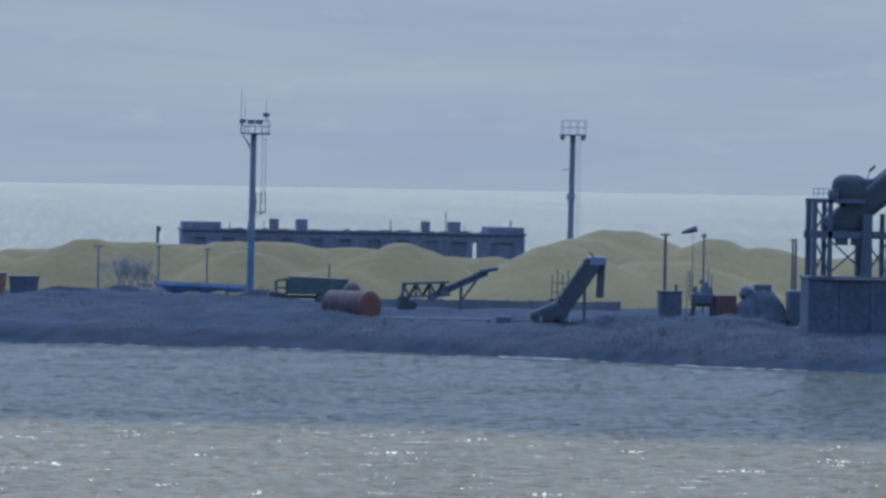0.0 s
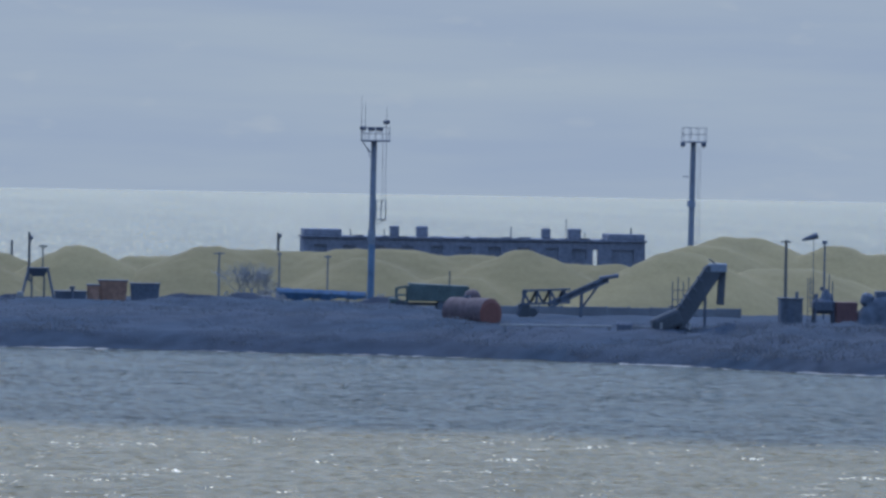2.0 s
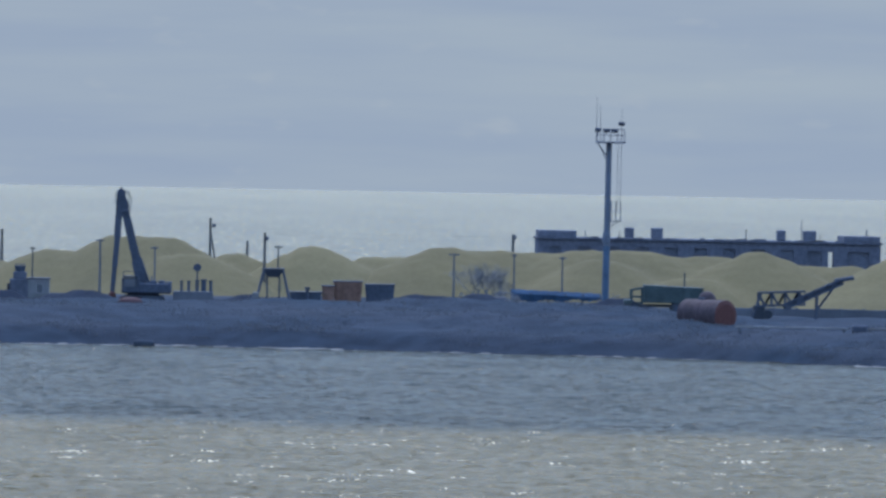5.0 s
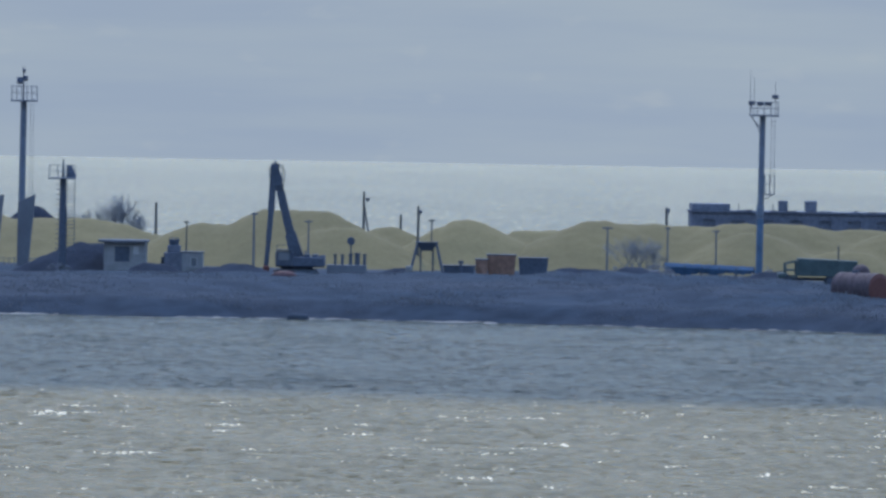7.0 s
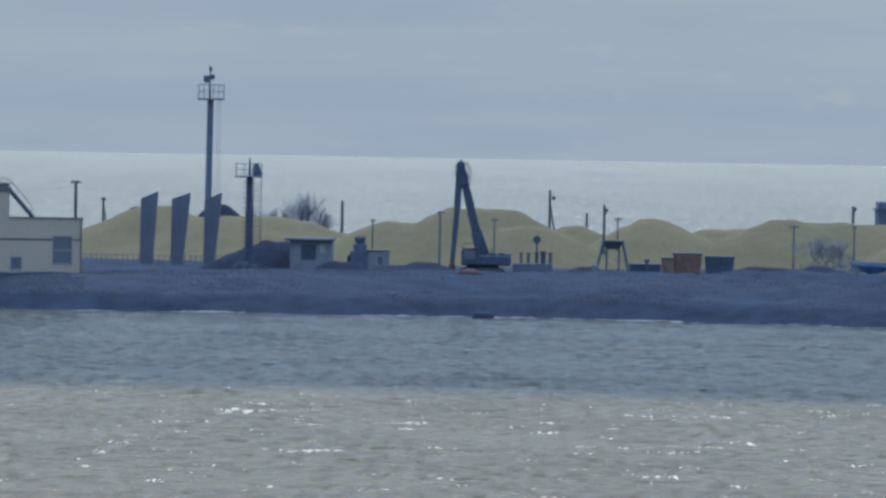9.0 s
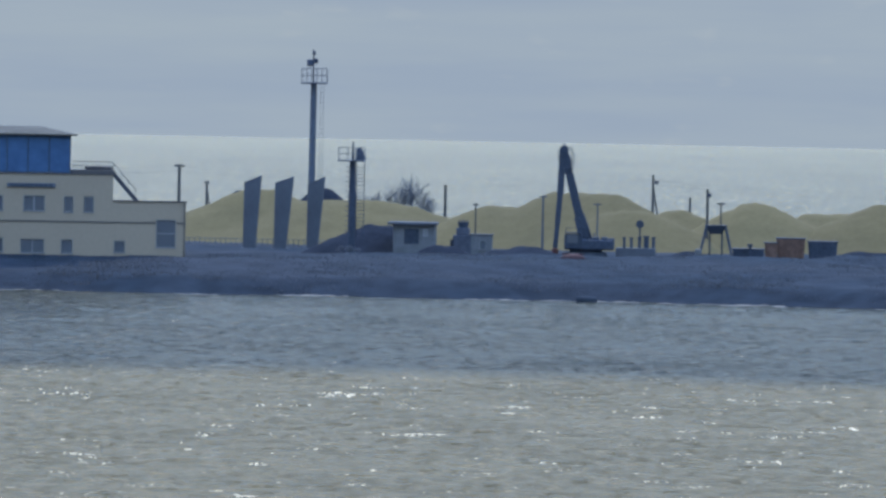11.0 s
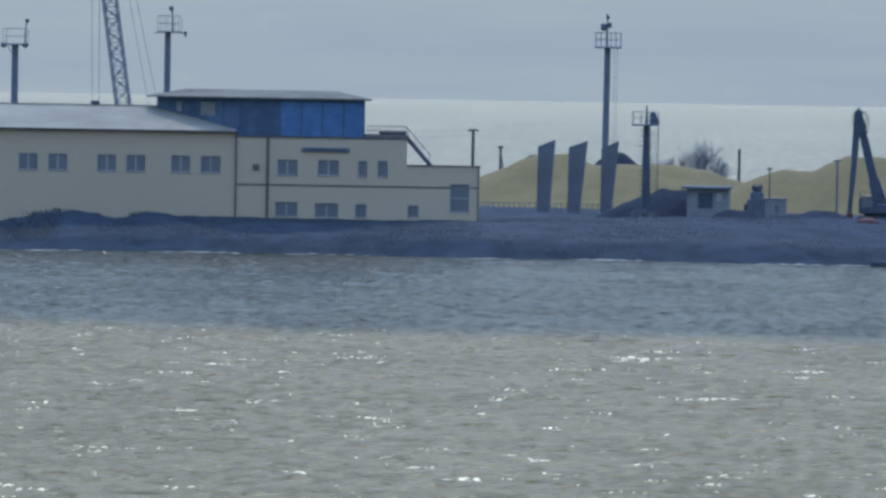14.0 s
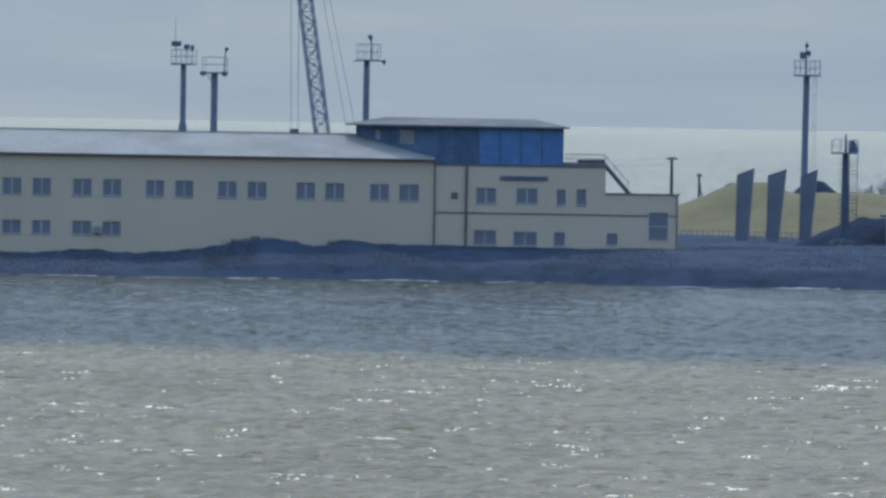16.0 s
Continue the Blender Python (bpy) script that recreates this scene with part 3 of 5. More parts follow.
    part("parapet_cap", span(B(), 14.98, 21.5, -0.08, 0.45, 7.555, 7.68), M_TRIM, o, "dark parapet cap")
    part("vent_grille", bevel(span(B(), 1.38, 1.95, -0.08, -0.003, 6.95, 7.5), 0.02), M_TRIM, o)
    sign = part("sign_board", bevel(span(B(), 5.65, 9.9, -0.16, -0.003, 8.68, 9.06), 0.03), M_MAST, o, "long grey sign board")
    for k in range(9):
        part("sign_bar", span(B(), 5.95 + k * 0.42, 6.25 + k * 0.42, -0.19, -0.162, 8.76, 8.98), M_STEEL, sign)
    ac = part("air_conditioner", bevel(span(B(), -30.15, -29.5, -0.42, -0.06, 3.4, 4.0), 0.03), M_PALE, o, "pale air conditioner on a bracket")
    part("bracket", span(B(), -30.05, -29.6, -0.35, -0.003, 3.33, 3.396), M_STEEL, ac)
    # blue upper deck: a glazed gallery with an angled side
    foot = [(0.0, 0.05), (11.2, 0.05), (11.2, 9.0), (-7.2, 9.0), (-7.2, 6.4)]
    bm = B()
    lo = [bm.verts.new((u, v, 9.98)) for u, v in foot]
    hi = [bm.verts.new((u, v, 13.25)) for u, v in foot]
    bm.faces.new(lo[::-1])
    bm.faces.new(hi)
    for i in range(5):
        bm.faces.new((lo[i], lo[(i + 1) % 5], hi[(i + 1) % 5], hi[i]))
    deck = part("upper_deck", bm, M_BLUE, o, "blue panelled upper deck")
    for k in range(6):
        a = 0.1 + k * 1.85
        part("panel", bevel(span(B(), a, a + 1.75, -0.02, 0.045, 10.05, 13.15), 0.015), M_DULLBLUE if k < 2 else M_BLUE, deck, "dull blue-grey panel" if k < 2 else "bright blue panel")
    for k in range(7):
        u = 0.05 + k * 1.85
        part("mullion", span(B(), u - 0.05, u + 0.05, -0.06, 0.04, 9.99, 13.22), M_MASTBLUE, deck)
    side = Vector((-7.2, 6.35, 0)).normalized()
    nrm = Vector((-side.y, side.x, 0)) if -side.y < 0 else Vector((side.y, -side.x, 0))
    for k in range(6):
        c = Vector((0, 0.05, 0)) + side * (0.85 + k * 1.58) + nrm * 0.012
        part("side_panel", bevel(box(B(), c.x, c.y, 10.02, 1.5, 0.05, 3.15, rz=math.degrees(math.atan2(side.y, side.x))), 0.012), M_DULLBLUE, deck, "dull blue-grey side panel")
    for s0, s1, zz0, zz1, mm, nm, lab in ((2.6, 4.3, 11.7, 12.9, M_PALE, "deck_window", "pale frosted window"), (6.6, 7.2, 12.0, 12.9, M_PALE, "deck_window", "pale frosted window")):
        c = Vector((0, 0.05, 0)) + side * ((s0 + s1) / 2) + nrm * 0.05
        part(nm, box(B(), c.x, c.y, zz0, s1 - s0, 0.05, zz1 - zz0, rz=math.degrees(math.atan2(side.y, side.x))), mm, deck, lab)
    eave = [(-0.4, -0.5), (11.75, -0.5), (11.75, 9.6), (-8.1, 9.6), (-8.1, 5.8)]
    ridge = [(0.6, 3.6), (8.7, 3.6), (8.7, 6.2), (-4.6, 6.2), (-4.6, 5.9)]
    bm = B()
    rings = [[bm.verts.new((u, v, z)) for u, v in ring] for ring, z in ((eave, 13.26), (eave, 13.4), (ridge, 14.04))]
    bm.faces.new(rings[0][::-1])
    bm.faces.new(rings[2])
    for lo, hi in zip(rings[:-1], rings[1:]):
        for i in range(5):
            bm.faces.new((lo[i], lo[(i + 1) % 5], hi[(i + 1) % 5], hi[i]))
    part("deck_roof", bm, M_DECKROOF, o, "thin overhanging grey roof over the blue deck")
    # terrace beside the deck, with a rail and an outside stair
    part("terrace_slab", bevel(span(B(), 11.25, 15.1, -0.08, 6.0, 9.86, 10.3), 0.04), M_TRIM, o, "dark terrace slab")
    part("rolled_awning", bevel(span(B(), 12.5, 14.9, 0.5, 3.0, 10.304, 10.62), 0.12, 2), M_TRIM, o)
    rail = part("terrace_rail", beam(beam(B(), (11.4, 0.1, 11.05), (14.9, 0.1, 11.05), 0.06), (11.4, 0.1, 10.65), (14.9, 0.1, 10.65), 0.04), M_STEEL, o, "thin steel handrail")
    for k in range(13):
        u = 11.45 + k * 0.287
        part("baluster", beam(B(), (u, 0.1, 10.2), (u, 0.1, 11.05), 0.04), M_STEEL, rail)
    stair = part("outside_stair", beam(B(), (14.9, 1.2, 10.1), (17.1, 1.2, 7.6), 0.3, 0.36), M_STEEL, o, "dark steel outside stair")
    beam_ = beam(B(), (14.9, 1.2, 11.0), (17.1, 1.2, 8.5), 0.05)
    part("handrail", beam_, M_STEEL, stair)
    for k in range(10):
        u = 15.0 + k * 0.215
        part("tread", box(B(), u, 1.7, 9.95 - k * 0.243, 0.26, 0.9, 0.04), M_STEEL, stair)
    for k in range(4):
        u = 15.1 + k * 0.62
        z = 9.9 - k * 0.7
        part("rail_post", beam(B(), (u, 1.2, z), (u, 1.2, z + 0.95), 0.04), M_STEEL, stair)
    return o


office()


# ---------------------------------------------------------------- masts and poles
def rail_cage(parent, x0, x1, y0, y1, z0, z1, n=4, t=0.045):
    for z in (z0 + (z1 - z0) * 0.5, z1):
        bm = B()
        for p, q in (((x0, y0, z), (x1, y0, z)), ((x1, y0, z), (x1, y1, z)), ((x1, y1, z), (x0, y1, z)), ((x0, y1, z), (x0, y0, z))):
            beam(bm, p, q, t)
        part("guard_rail", bm, M_MAST, parent)
    for k in range(n + 1):
        u = x0 + (x1 - x0) * k / n
        for y in (y0, y1):
            part("rail_post", beam(B(), (u, y, z0), (u, y, z1), t), M_MAST, parent)


def floodlight(parent, x, y, z, w=0.55, h=0.35):
    lamp = part("floodlight", bevel(box(B(), x, y, z, w, 0.35, h, rx=-15), 0.04), M_STEEL, parent, "dark floodlight")
    part("lamp_bracket", beam(B(), (x, y + 0.05, z - 0.25), (x, y + 0.05, z + 0.05), 0.06), M_STEEL, lamp)


def ladder(parent, x, y, z0, z1, w=0.45, step=0.35, bar=0.04):
    lad = part("ladder", beam(beam(B(), (x - w / 2, y, z0), (x - w / 2, y, z1), bar), (x + w / 2, y, z0), (x + w / 2, y, z1), bar), M_STEEL, parent, "steel access ladder")
    n = int((z1 - z0) / step)
    for k in range(n):
        z = z0 + (k + 0.5) * step
        part("rung", beam(B(), (x - w / 2, y, z), (x + w / 2, y, z), bar), M_STEEL, lad)


def mast(x, y, zp, r, left, right, ztop, label, material=M_MAST, posts=4, lean=0.0, upper=M_MAST):
    z0 = ground_z(x, y) - 0.1
    m = thing("light_mast", x, y, z0, 0, label, "light mast", "light masts")
    h = zp - z0
    cut = 8.6 - z0
    part("pole", tube(B(), (0, 0, 0), (lean * cut / h, 0, cut), r * 1.1, r * 1.06, seg=16), material, m)
    part("pole", tube(B(), (lean * cut / h, 0, cut), (lean, 0, h), r * 1.0, r * 0.9, seg=16), upper, m)
    part("base_plate", bevel(box(B(), 0, 0, 0.0, r * 3.6, r * 3.6, 0.25), 0.04), M_CONCRETE, m)
    part("platform", bevel(box(B(), (left + right) / 2 - x, 0, h, right - left, 2.0, 0.16), 0.03), M_MAST, m, "steel lamp platform")
    rail_cage(m, left - x + 0.05, right - x - 0.05, -0.95, 0.95, h + 0.16, ztop - z0, posts)
    return m, z0


m, z0 = mast(29.67, 530, 18.25, 0.30, 28.55, 31.25, 19.6, "tall blue-grey steel light mast with floodlights and aerials", M_MASTBLUE, lean=0.1)
for dx, zz in ((-1.0, 19.35), (-0.2, 19.3), (0.55, 19.3), (1.2, 19.95)):
    floodlight(m, dx, -0.9, zz - z0, 0.6, 0.3)
for dx, zt in ((-1.1, 22.6), (-0.75, 21.9), (1.25, 21.5)):
    part("aerial", tube(B(), (dx, 0, 18.3 - z0), (dx, 0, zt - z0), 0.035, 0.015, seg=6), M_STEEL, m)
part("brace", beam(B(), (-0.2, 0, 17.2 - z0), (-0.95, 0, 18.2 - z0), 0.1), M_MAST, m)
part("brace", beam(B(), (-0.2, 0, 16.8 - z0), (-0.65, 0, 17.8 - z0), 0.07), M_MAST, m)
part("small_platform", box(B(), 0.85, 0, 10.9 - z0, 1.0, 0.8, 0.1), M_MAST, m)
part("brace", beam(B(), (0.25, 0, 10.4 - z0), (1.2, 0, 10.95 - z0), 0.07), M_MAST, m)
rail_cage(m, 0.4, 1.3, -0.38, 0.38, 11.0 - z0, 12.75 - z0, 2, 0.045)
ladder(m, 1.1, 0.1, 12.0 - z0, 18.2 - z0, 0.35, 0.4, 0.03)
part("collar", tube(B(), (0, 0, 9.0 - z0), (0.03, 0, 10.0 - z0), 0.38, 0.36, seg=12), M_MAST, m)

m, z0 = mast(69.95, 620, 19.3, 0.33, 68.84, 71.5, 20.95, "tall dark steel light mast behind the yellow heaps", posts=3, lean=0.15)
part("collar", tube(B(), (0.02, 0, 12.2 - z0), (0.05, 0, 12.9 - z0), 0.5, 0.46, seg=12), M_MAST, m)
part("cross_arm", box(B(), -0.6, 0, 15.5 - z0, 0.7, 0.08, 0.08), M_MAST, m)
for dx in (-1.1, 1.2):
    floodlight(m, dx, -0.9, 18.9 - z0, 0.5, 0.5)
ladder(m, 0.85, 0.1, 6.5 - z0, 19.2 - z0, 0.3, 0.5, 0.025)

m, z0 = mast(-40.75, 545, 18.55, 0.33, -41.85, -39.35, 20.05, "dark steel light mast with a spike of lamps on top", posts=5, lean=0.1)
part("spire", tube(B(), (0.05, 0, 18.6 - z0), (0.02, 0, 21.9 - z0), 0.09, 0.05, seg=8), M_STEEL, m)
floodlight(m, -0.25, -0.6, 20.3 - z0, 0.6, 0.6)
floodlight(m, 0.3, -0.6, 20.6 - z0, 0.4, 0.4)
floodlight(m, 0.1, -0.3, 21.4 - z0, 0.3, 0.3)
ladder(m, 0.9, 0.1, 6.5 - z0, 18.5 - z0, 0.3, 0.5, 0.025)

m, z0 = mast(-83.6, 545, 19.35, 0.33, -84.5, -82.35, 21.0, "blue-grey light mast rising behind the office roof", M_MASTBLUE, posts=3)
part("lamp_post", tube(B(), (0.45, 0, 19.4 - z0), (0.4, 0, 21.9 - z0), 0.08, 0.06, seg=8), M_STEEL, m)
floodlight(m, 0.3, 0, 21.55 - z0, 0.4, 0.35)
part("lamp_arm", box(B(), 1.45, 0, 19.3 - z0, 0.5, 0.1, 0.08), M_STEEL, m)
floodlight(m, 1.7, 0, 19.15 - z0, 0.3, 0.35)
part("lamp_arm", box(B(), -1.15, 0, 19.3 - z0, 0.4, 0.1, 0.08), M_STEEL, m)

m, z0 = mast(-98.65, 545, 17.9, 0.36, -99.75, -97.5, 19.5, "light mast with a square cage, behind the office roof", posts=1)
for dx in (-1.15, 1.0):
    floodlight(m, dx, 0, 17.75 - z0, 0.55, 0.35)
part("lamp_post", tube(B(), (1.0, 0, 18.0 - z0), (1.05, 0, 20.4 - z0), 0.05, seg=6), M_STEEL, m)
floodlight(m, 1.15, 0, 20.2 - z0, 0.35, 0.25)
part("brace", beam(B(), (-0.3, 0, 17.1 - z0), (-0.7, 0, 17.8 - z0), 0.07), M_MAST, m)

m, z0 = mast(-101.75, 545, 18.7, 0.30, -102.85, -100.62, 20.2, "light mast crowned with floodlights, behind the office roof", posts=4)
floodlight(m, -0.75, 0, 20.55 - z0, 0.95, 0.45)
floodlight(m, 0.3, 0, 20.3 - z0, 0.55, 0.4)
floodlight(m, 0.85, 0, 20.2 - z0, 0.3, 0.45)
part("aerial", tube(B(), (-0.85, 0, 20.0 - z0), (-0.85, 0, 23.4 - z0), 0.03, 0.012, seg=6), M_STEEL, m)
part("collar", tube(B(), (0, 0, 12.2 - z0), (0, 0, 12.9 - z0), 0.42, 0.38, seg=12), M_MAST, m)

# beacon mast with a rung ladder beside it
m, z0 = mast(-34.72, 515, 11.35, 0.32, -36.03, -33.6, 12.62, "short dark beacon mast with a rung ladder and lamp box", M_STEEL, posts=3, upper=M_STEEL)
lam = part("beacon_box", tube(B(), (0.75, 0, 11.5 - z0), (0.55, 0, 12.6 - z0), 0.5, 0.22, seg=8), M_STEEL, m, "dark tapered beacon box")
part("beacon_lamp", tube(B(), (0.0, 0, 11.5 - z0), (0.0, 0, 13.15 - z0), 0.13, 0.06, seg=8), M_STEEL, m)
ladder(m, 0.72, 0.15, 4.4 - z0, 11.3 - z0, 0.72, 0.33, 0.055)
for k in range(14):
    part("step_bolt", beam(B(), (-0.62, 0, 5.0 - z0 + k * 0.45), (-0.2, 0, 5.0 - z0 + k * 0.45), 0.07), M_STEEL, m)


def pole(x, y, ztop, label="weathered timber utility pole", arm=0.0, r=0.11, material=M_WOOD, insulators=0, lean=0.0, name="utility_pole"):
    z0 = ground_z(x, y) - 0.1
    p = thing(name, x, y, z0, 0, label, "pole", "poles")
    h = ztop - z0
    part("shaft", tube(B(), (0, 0, 0), (lean, 0, h), r * 1.2, r * 0.85, seg=8), material, p)
    if arm:
        part("cross_arm", box(B(), lean, 0, h - 0.22, arm, 0.12, 0.13), material, p)
        for k in range(insulators):
            u = lean - arm / 2 + arm * (k + 0.5) / insulators
            part("insulator", tube(B(), (u, 0, h - 0.09), (u, 0, h + 0.12), 0.06, 0.04, seg=6), M_CONCRETE, p)
    return p, z0


pole(-52.08, 530, 10.65, arm=1.05, insulators=2, r=0.16)
p, z0 = pole(-54.6, 585, 8.48, r=0.13, arm=0.6, insulators=2)
part("stay", beam(B(), (0.0, 0, 7.9 - z0), (0.75, 0.2, 3.3 - z0), 0.12), M_WOOD, p)
pole(-30.53, 600, 8.45, r=0.16)
pole(-24.9, 548, 7.3, arm=0.55, r=0.08)
pole(-17.6, 525, 8.5, arm=0.75, r=0.10, material=M_CONCRETE, label="slim concrete lamp pole with a short arm")
p, z0 = pole(-8.65, 612, 9.85, r=0.14, label="timber pole with a raking stay")
part("stay", beam(B(), (0.0, 0, 8.6 - z0), (0.9, 0.2, 3.2 - z0), 0.16), M_WOOD, p)
floodlight(p, 0.4, 0, 8.9 - z0, 0.4, 0.3)
pole(-4.53, 600, 7.6, r=0.14)
p, z0 = pole(-2.48, 555, 9.0, r=0.14, label="timber pole with a small lamp")
floodlight(p, 0.2, -0.2, 8.3 - z0, 0.35, 0.3)
pole(-1.14, 556, 7.75, arm=0.8, r=0.08)
pole(15.47, 532, 7.65, arm=1.0, r=0.09, material=M_CONCRETE, label="slim concrete lamp pole with a short arm")
pole(21.14, 532, 7.7, arm=0.5, r=0.08, material=M_CONCRETE, label="slim concrete lamp pole")
pole(25.7, 532, 7.5, arm=0.7, r=0.08, material=M_CONCRETE, label="slim concrete lamp pole")
p, z0 = pole(24.55, 622, 8.6, r=0.17)
floodlight(p, 0.2, -0.2, 8.1 - z0, 0.35, 0.35)
pole(-13.0, 545, 7.6, arm=0.8, r=0.08, material=M_CONCRETE, label="slim concrete lamp pole with a short arm")
pole(36.4, 520, 6.4, r=0.08)
p, z0 = pole(65.0, 500, 9.95, arm=0.9, r=0.14, label="tall timber pole with a plain cross arm")
p, z0 = pole(71.2, 520, 9.55, r=0.09, material=M_STEEL, label="slim steel pole with a round lamp", name="lamp_pole")
part("lamp_head", tube(B(), (0, 0, 9.45 - z0), (0, 0, 9.75 - z0), 0.3, 0.2, seg=10), M_STEEL, p)
part("lamp_head", tube(B(), (-0.15, 0, 5.1 - z0), (-0.15, 0, 5.45 - z0), 0.22, 0.22, seg=10), M_STEEL, p)
pole(82.6, 540, 9.2, r=0.12, arm=0.65)
pole(83.05, 541, 9.2, r=0.12)

# wind sock on a thin pole
z0 = ground_z(70.3, 521) - 0.1
ws = thing("wind_sock", 70.3, 521, z0, 0, "dark wind sock flying from a thin pole", "wind sock")
part("pole", tube(B(), (0, 0, 0), (0, 0, 10.0 - z0), 0.045, 0.03, seg=6), M_STEEL, ws)
bm = B()
for k, (a, r1, r2) in enumerate(((0, 0.30, 0.27), (0.5, 0.27, 0.2), (1.0, 0.2, 0.1))):
    tube(bm, (0.35 - a * 0.95, 0, 10.22 - z0 - a * 0.3), (0.35 - (a + 0.5) * 0.95, 0, 10.22 - z0 - (a + 0.5) * 0.3), r1, r2, seg=12)
part("sock", bm, M_STEEL, ws, "dark fabric sock", smooth=False)


# overhead wires between the poles
def wire(a, b, sag=0.35, r=0.008):
    cu = bpy.data.curves.new("wire", "CURVE")
    cu.dimensions, cu.bevel_depth, cu.bevel_resolution = "3D", r, 0
    sp = cu.splines.new("POLY")
    sp.points.add(12)
    for k in range(13):
        f = k / 12
        sp.points[k].co = (a[0] + (b[0] - a[0]) * f, a[1] + (b[1] - a[1]) * f, a[2] + (b[2] - a[2]) * f - sag * 4 * f * (1 - f), 1)
    cu.materials.append(M_STEEL)
    ob = new("overhead_wire", cu)
    return tagged(ob, "thin black overhead wire strung between poles", "wire", "overhead wires")


for dz in (0.0, -0.5):
    wire((-65.0, 535, 10.6 + dz), (-52.08, 530, 10.6 + dz))
    wire((-52.08, 530, 10.6 + dz), (-40.75, 545, 10.2 + dz))
    wire((-40.75, 545, 10.2 + dz), (-30.53, 600, 8.4 + dz))
    wire((-30.53, 600, 8.4 + dz), (-8.65, 612, 9.3 + dz))
    wire((-8.65, 612, 9.3 + dz), (24.55, 622, 8.4 + dz), 0.5)
wire((65.0, 500, 9.9), (82.6, 540, 9.1))


# ---------------------------------------------------------------- derelict block behind the heaps
M_TARPGREY = mat("grey_tarpaulin", (0.10, 0.118, 0.15), 0.85, vary=0.25, grain=1.6, stain=0.7, bump=0.5)


def derelict():
    z0 = ground_z(47, 640)
    d = thing("derelict_building", 28.15, 640, z0, 0, "long derelict masonry block with empty windows and roof stacks", "building")
    holes = [(1.2 + k * 3.3, 2.6 + k * 3.3, 5.75 - z0, 7.2 - z0) for k in range(9)]
    holes += [(32.95, 33.5, 5.2 - z0, 7.05 - z0), (35.1, 37.6, 5.3 - z0, 7.1 - z0), (30.6, 32.2, 5.6 - z0, 7.1 - z0)]
    wall("wall", d, 0.0, 38.9, 0.0, 0.5, 0.0, 7.95 - z0, holes, M_RUIN, "stained front wall with empty openings")
    wall("wall", d, 0.0, 38.9, 9.5, 10.0, 0.0, 7.95 - z0, [(33.25, 34.35, 5.0 - z0, 7.2 - z0)], M_RUIN, "stained rear wall")
    # added panels keep the empty window holes from going too dark
    for a, b, lo, hi in holes[:9] + holes[10:]:
        part("boarding", span(B(), a, b, 0.22, 0.28, lo, hi), M_RECESS, d, "grey panel added to make the empty window less dark")
    for u in (0.0, 38.4):
        part("wall", span(B(), u, u + 0.5, 0.5, 9.5, 0.0, 7.95 - z0), M_RUIN, d)
    for u in (12.0, 24.5, 34.7):
        part("inner_wall", span(B(), u, u + 0.3, 0.5, 9.5, 0.0, 7.7 - z0), M_RUIN, d)
    part("roof_slab", bevel(span(B(), -0.2, 39.1, -0.25, 10.2, 7.95 - z0, 8.2 - z0), 0.04), M_RUIN, d, "flat roof slab with a worn edge")
    part("roof_block", bevel(span(B(), 0.0, 4.3, 0.0, 8.0, 8.204 - z0, 8.95 - z0), 0.06), M_RUIN, d, "raised end block")
    part("roof_block", bevel(span(B(), 34.7, 38.85, 0.0, 8.0, 8.204 - z0, 8.88 - z0), 0.06), M_RUIN, d, "raised end block")
    for a, b, zt in ((9.9, 10.95, 9.43), (12.9, 14.25, 9.44), (27.25, 28.25, 9.42), (30.25, 31.75, 9.42)):
        st = part("roof_vent", bevel(span(B(), a, b, 2.0, 3.2, 8.204 - z0, zt - z0), 0.16, 2), M_RUIN, d, "squat rounded roof stack")
        part("stack_cap", bevel(span(B(), a - 0.05, b + 0.05, 1.95, 3.25, zt - z0 - 0.28, zt - z0 - 0.16), 0.03), M_RUIN, st)
    for u, zt, r in ((23.75, 9.5, 0.07), (30.05, 10.55, 0.05), (37.5, 9.6, 0.09), (5.4, 9.0, 0.06), (9.3, 9.0, 0.05), (32.2, 9.0, 0.05)):
        part("roof_pipe", tube(B(), (u, 2.5, 8.2 - z0), (u, 2.5, zt - z0), r, seg=6), M_STEEL, d)
    rng = random.Random(4)
    for k in range(26):
        u = 4.6 + rng.random() * 29.5
        part("coping_stone", bevel(box(B(), u, 0.05, 8.204 - z0, 0.5 + rng.random(), 0.4, 0.06 + 0.12 * rng.random()), 0.02), M_RUIN, d)


derelict()


# ---------------------------------------------------------------- yard by the office
def pylon(x, y, base, top, hl, hr):
    z0 = ground_z(x, y) - 0.05
    bm = B()
    outline = [(0, 0), (base, 0), (top, hr - z0), (0.03, hl - z0)]
    f = [bm.verts.new((u, -0.35, z)) for u, z in outline]
    k = [bm.verts.new((u, 0.35, z)) for u, z in outline]
    bm.faces.new(f)
    bm.faces.new(k[::-1])
    for i in range(4):
        bm.faces.new((f[(i + 1) % 4], f[i], k[i], k[(i + 1) % 4]))
    bevel(bm, 0.04)
    p = thing("concrete_pylon", x, y, z0, 0, "tall grey tapering concrete pylon with a slanted top", "pylon", "concrete pylons")
    part("blade", bm, M_CONCRETE, p)
    part("footing", bevel(box(B(), base / 2, 0, -0.05, base + 0.5, 1.3, 0.3), 0.05), M_CONCRETE, p)


pylon(-46.12, 532, 1.17, 1.66, 9.1, 9.78)
pylon(-43.2, 532, 1.13, 1.8, 9.1, 9.72)
pylon(-40.1, 532, 1.03, 1.66, 9.05, 9.78)

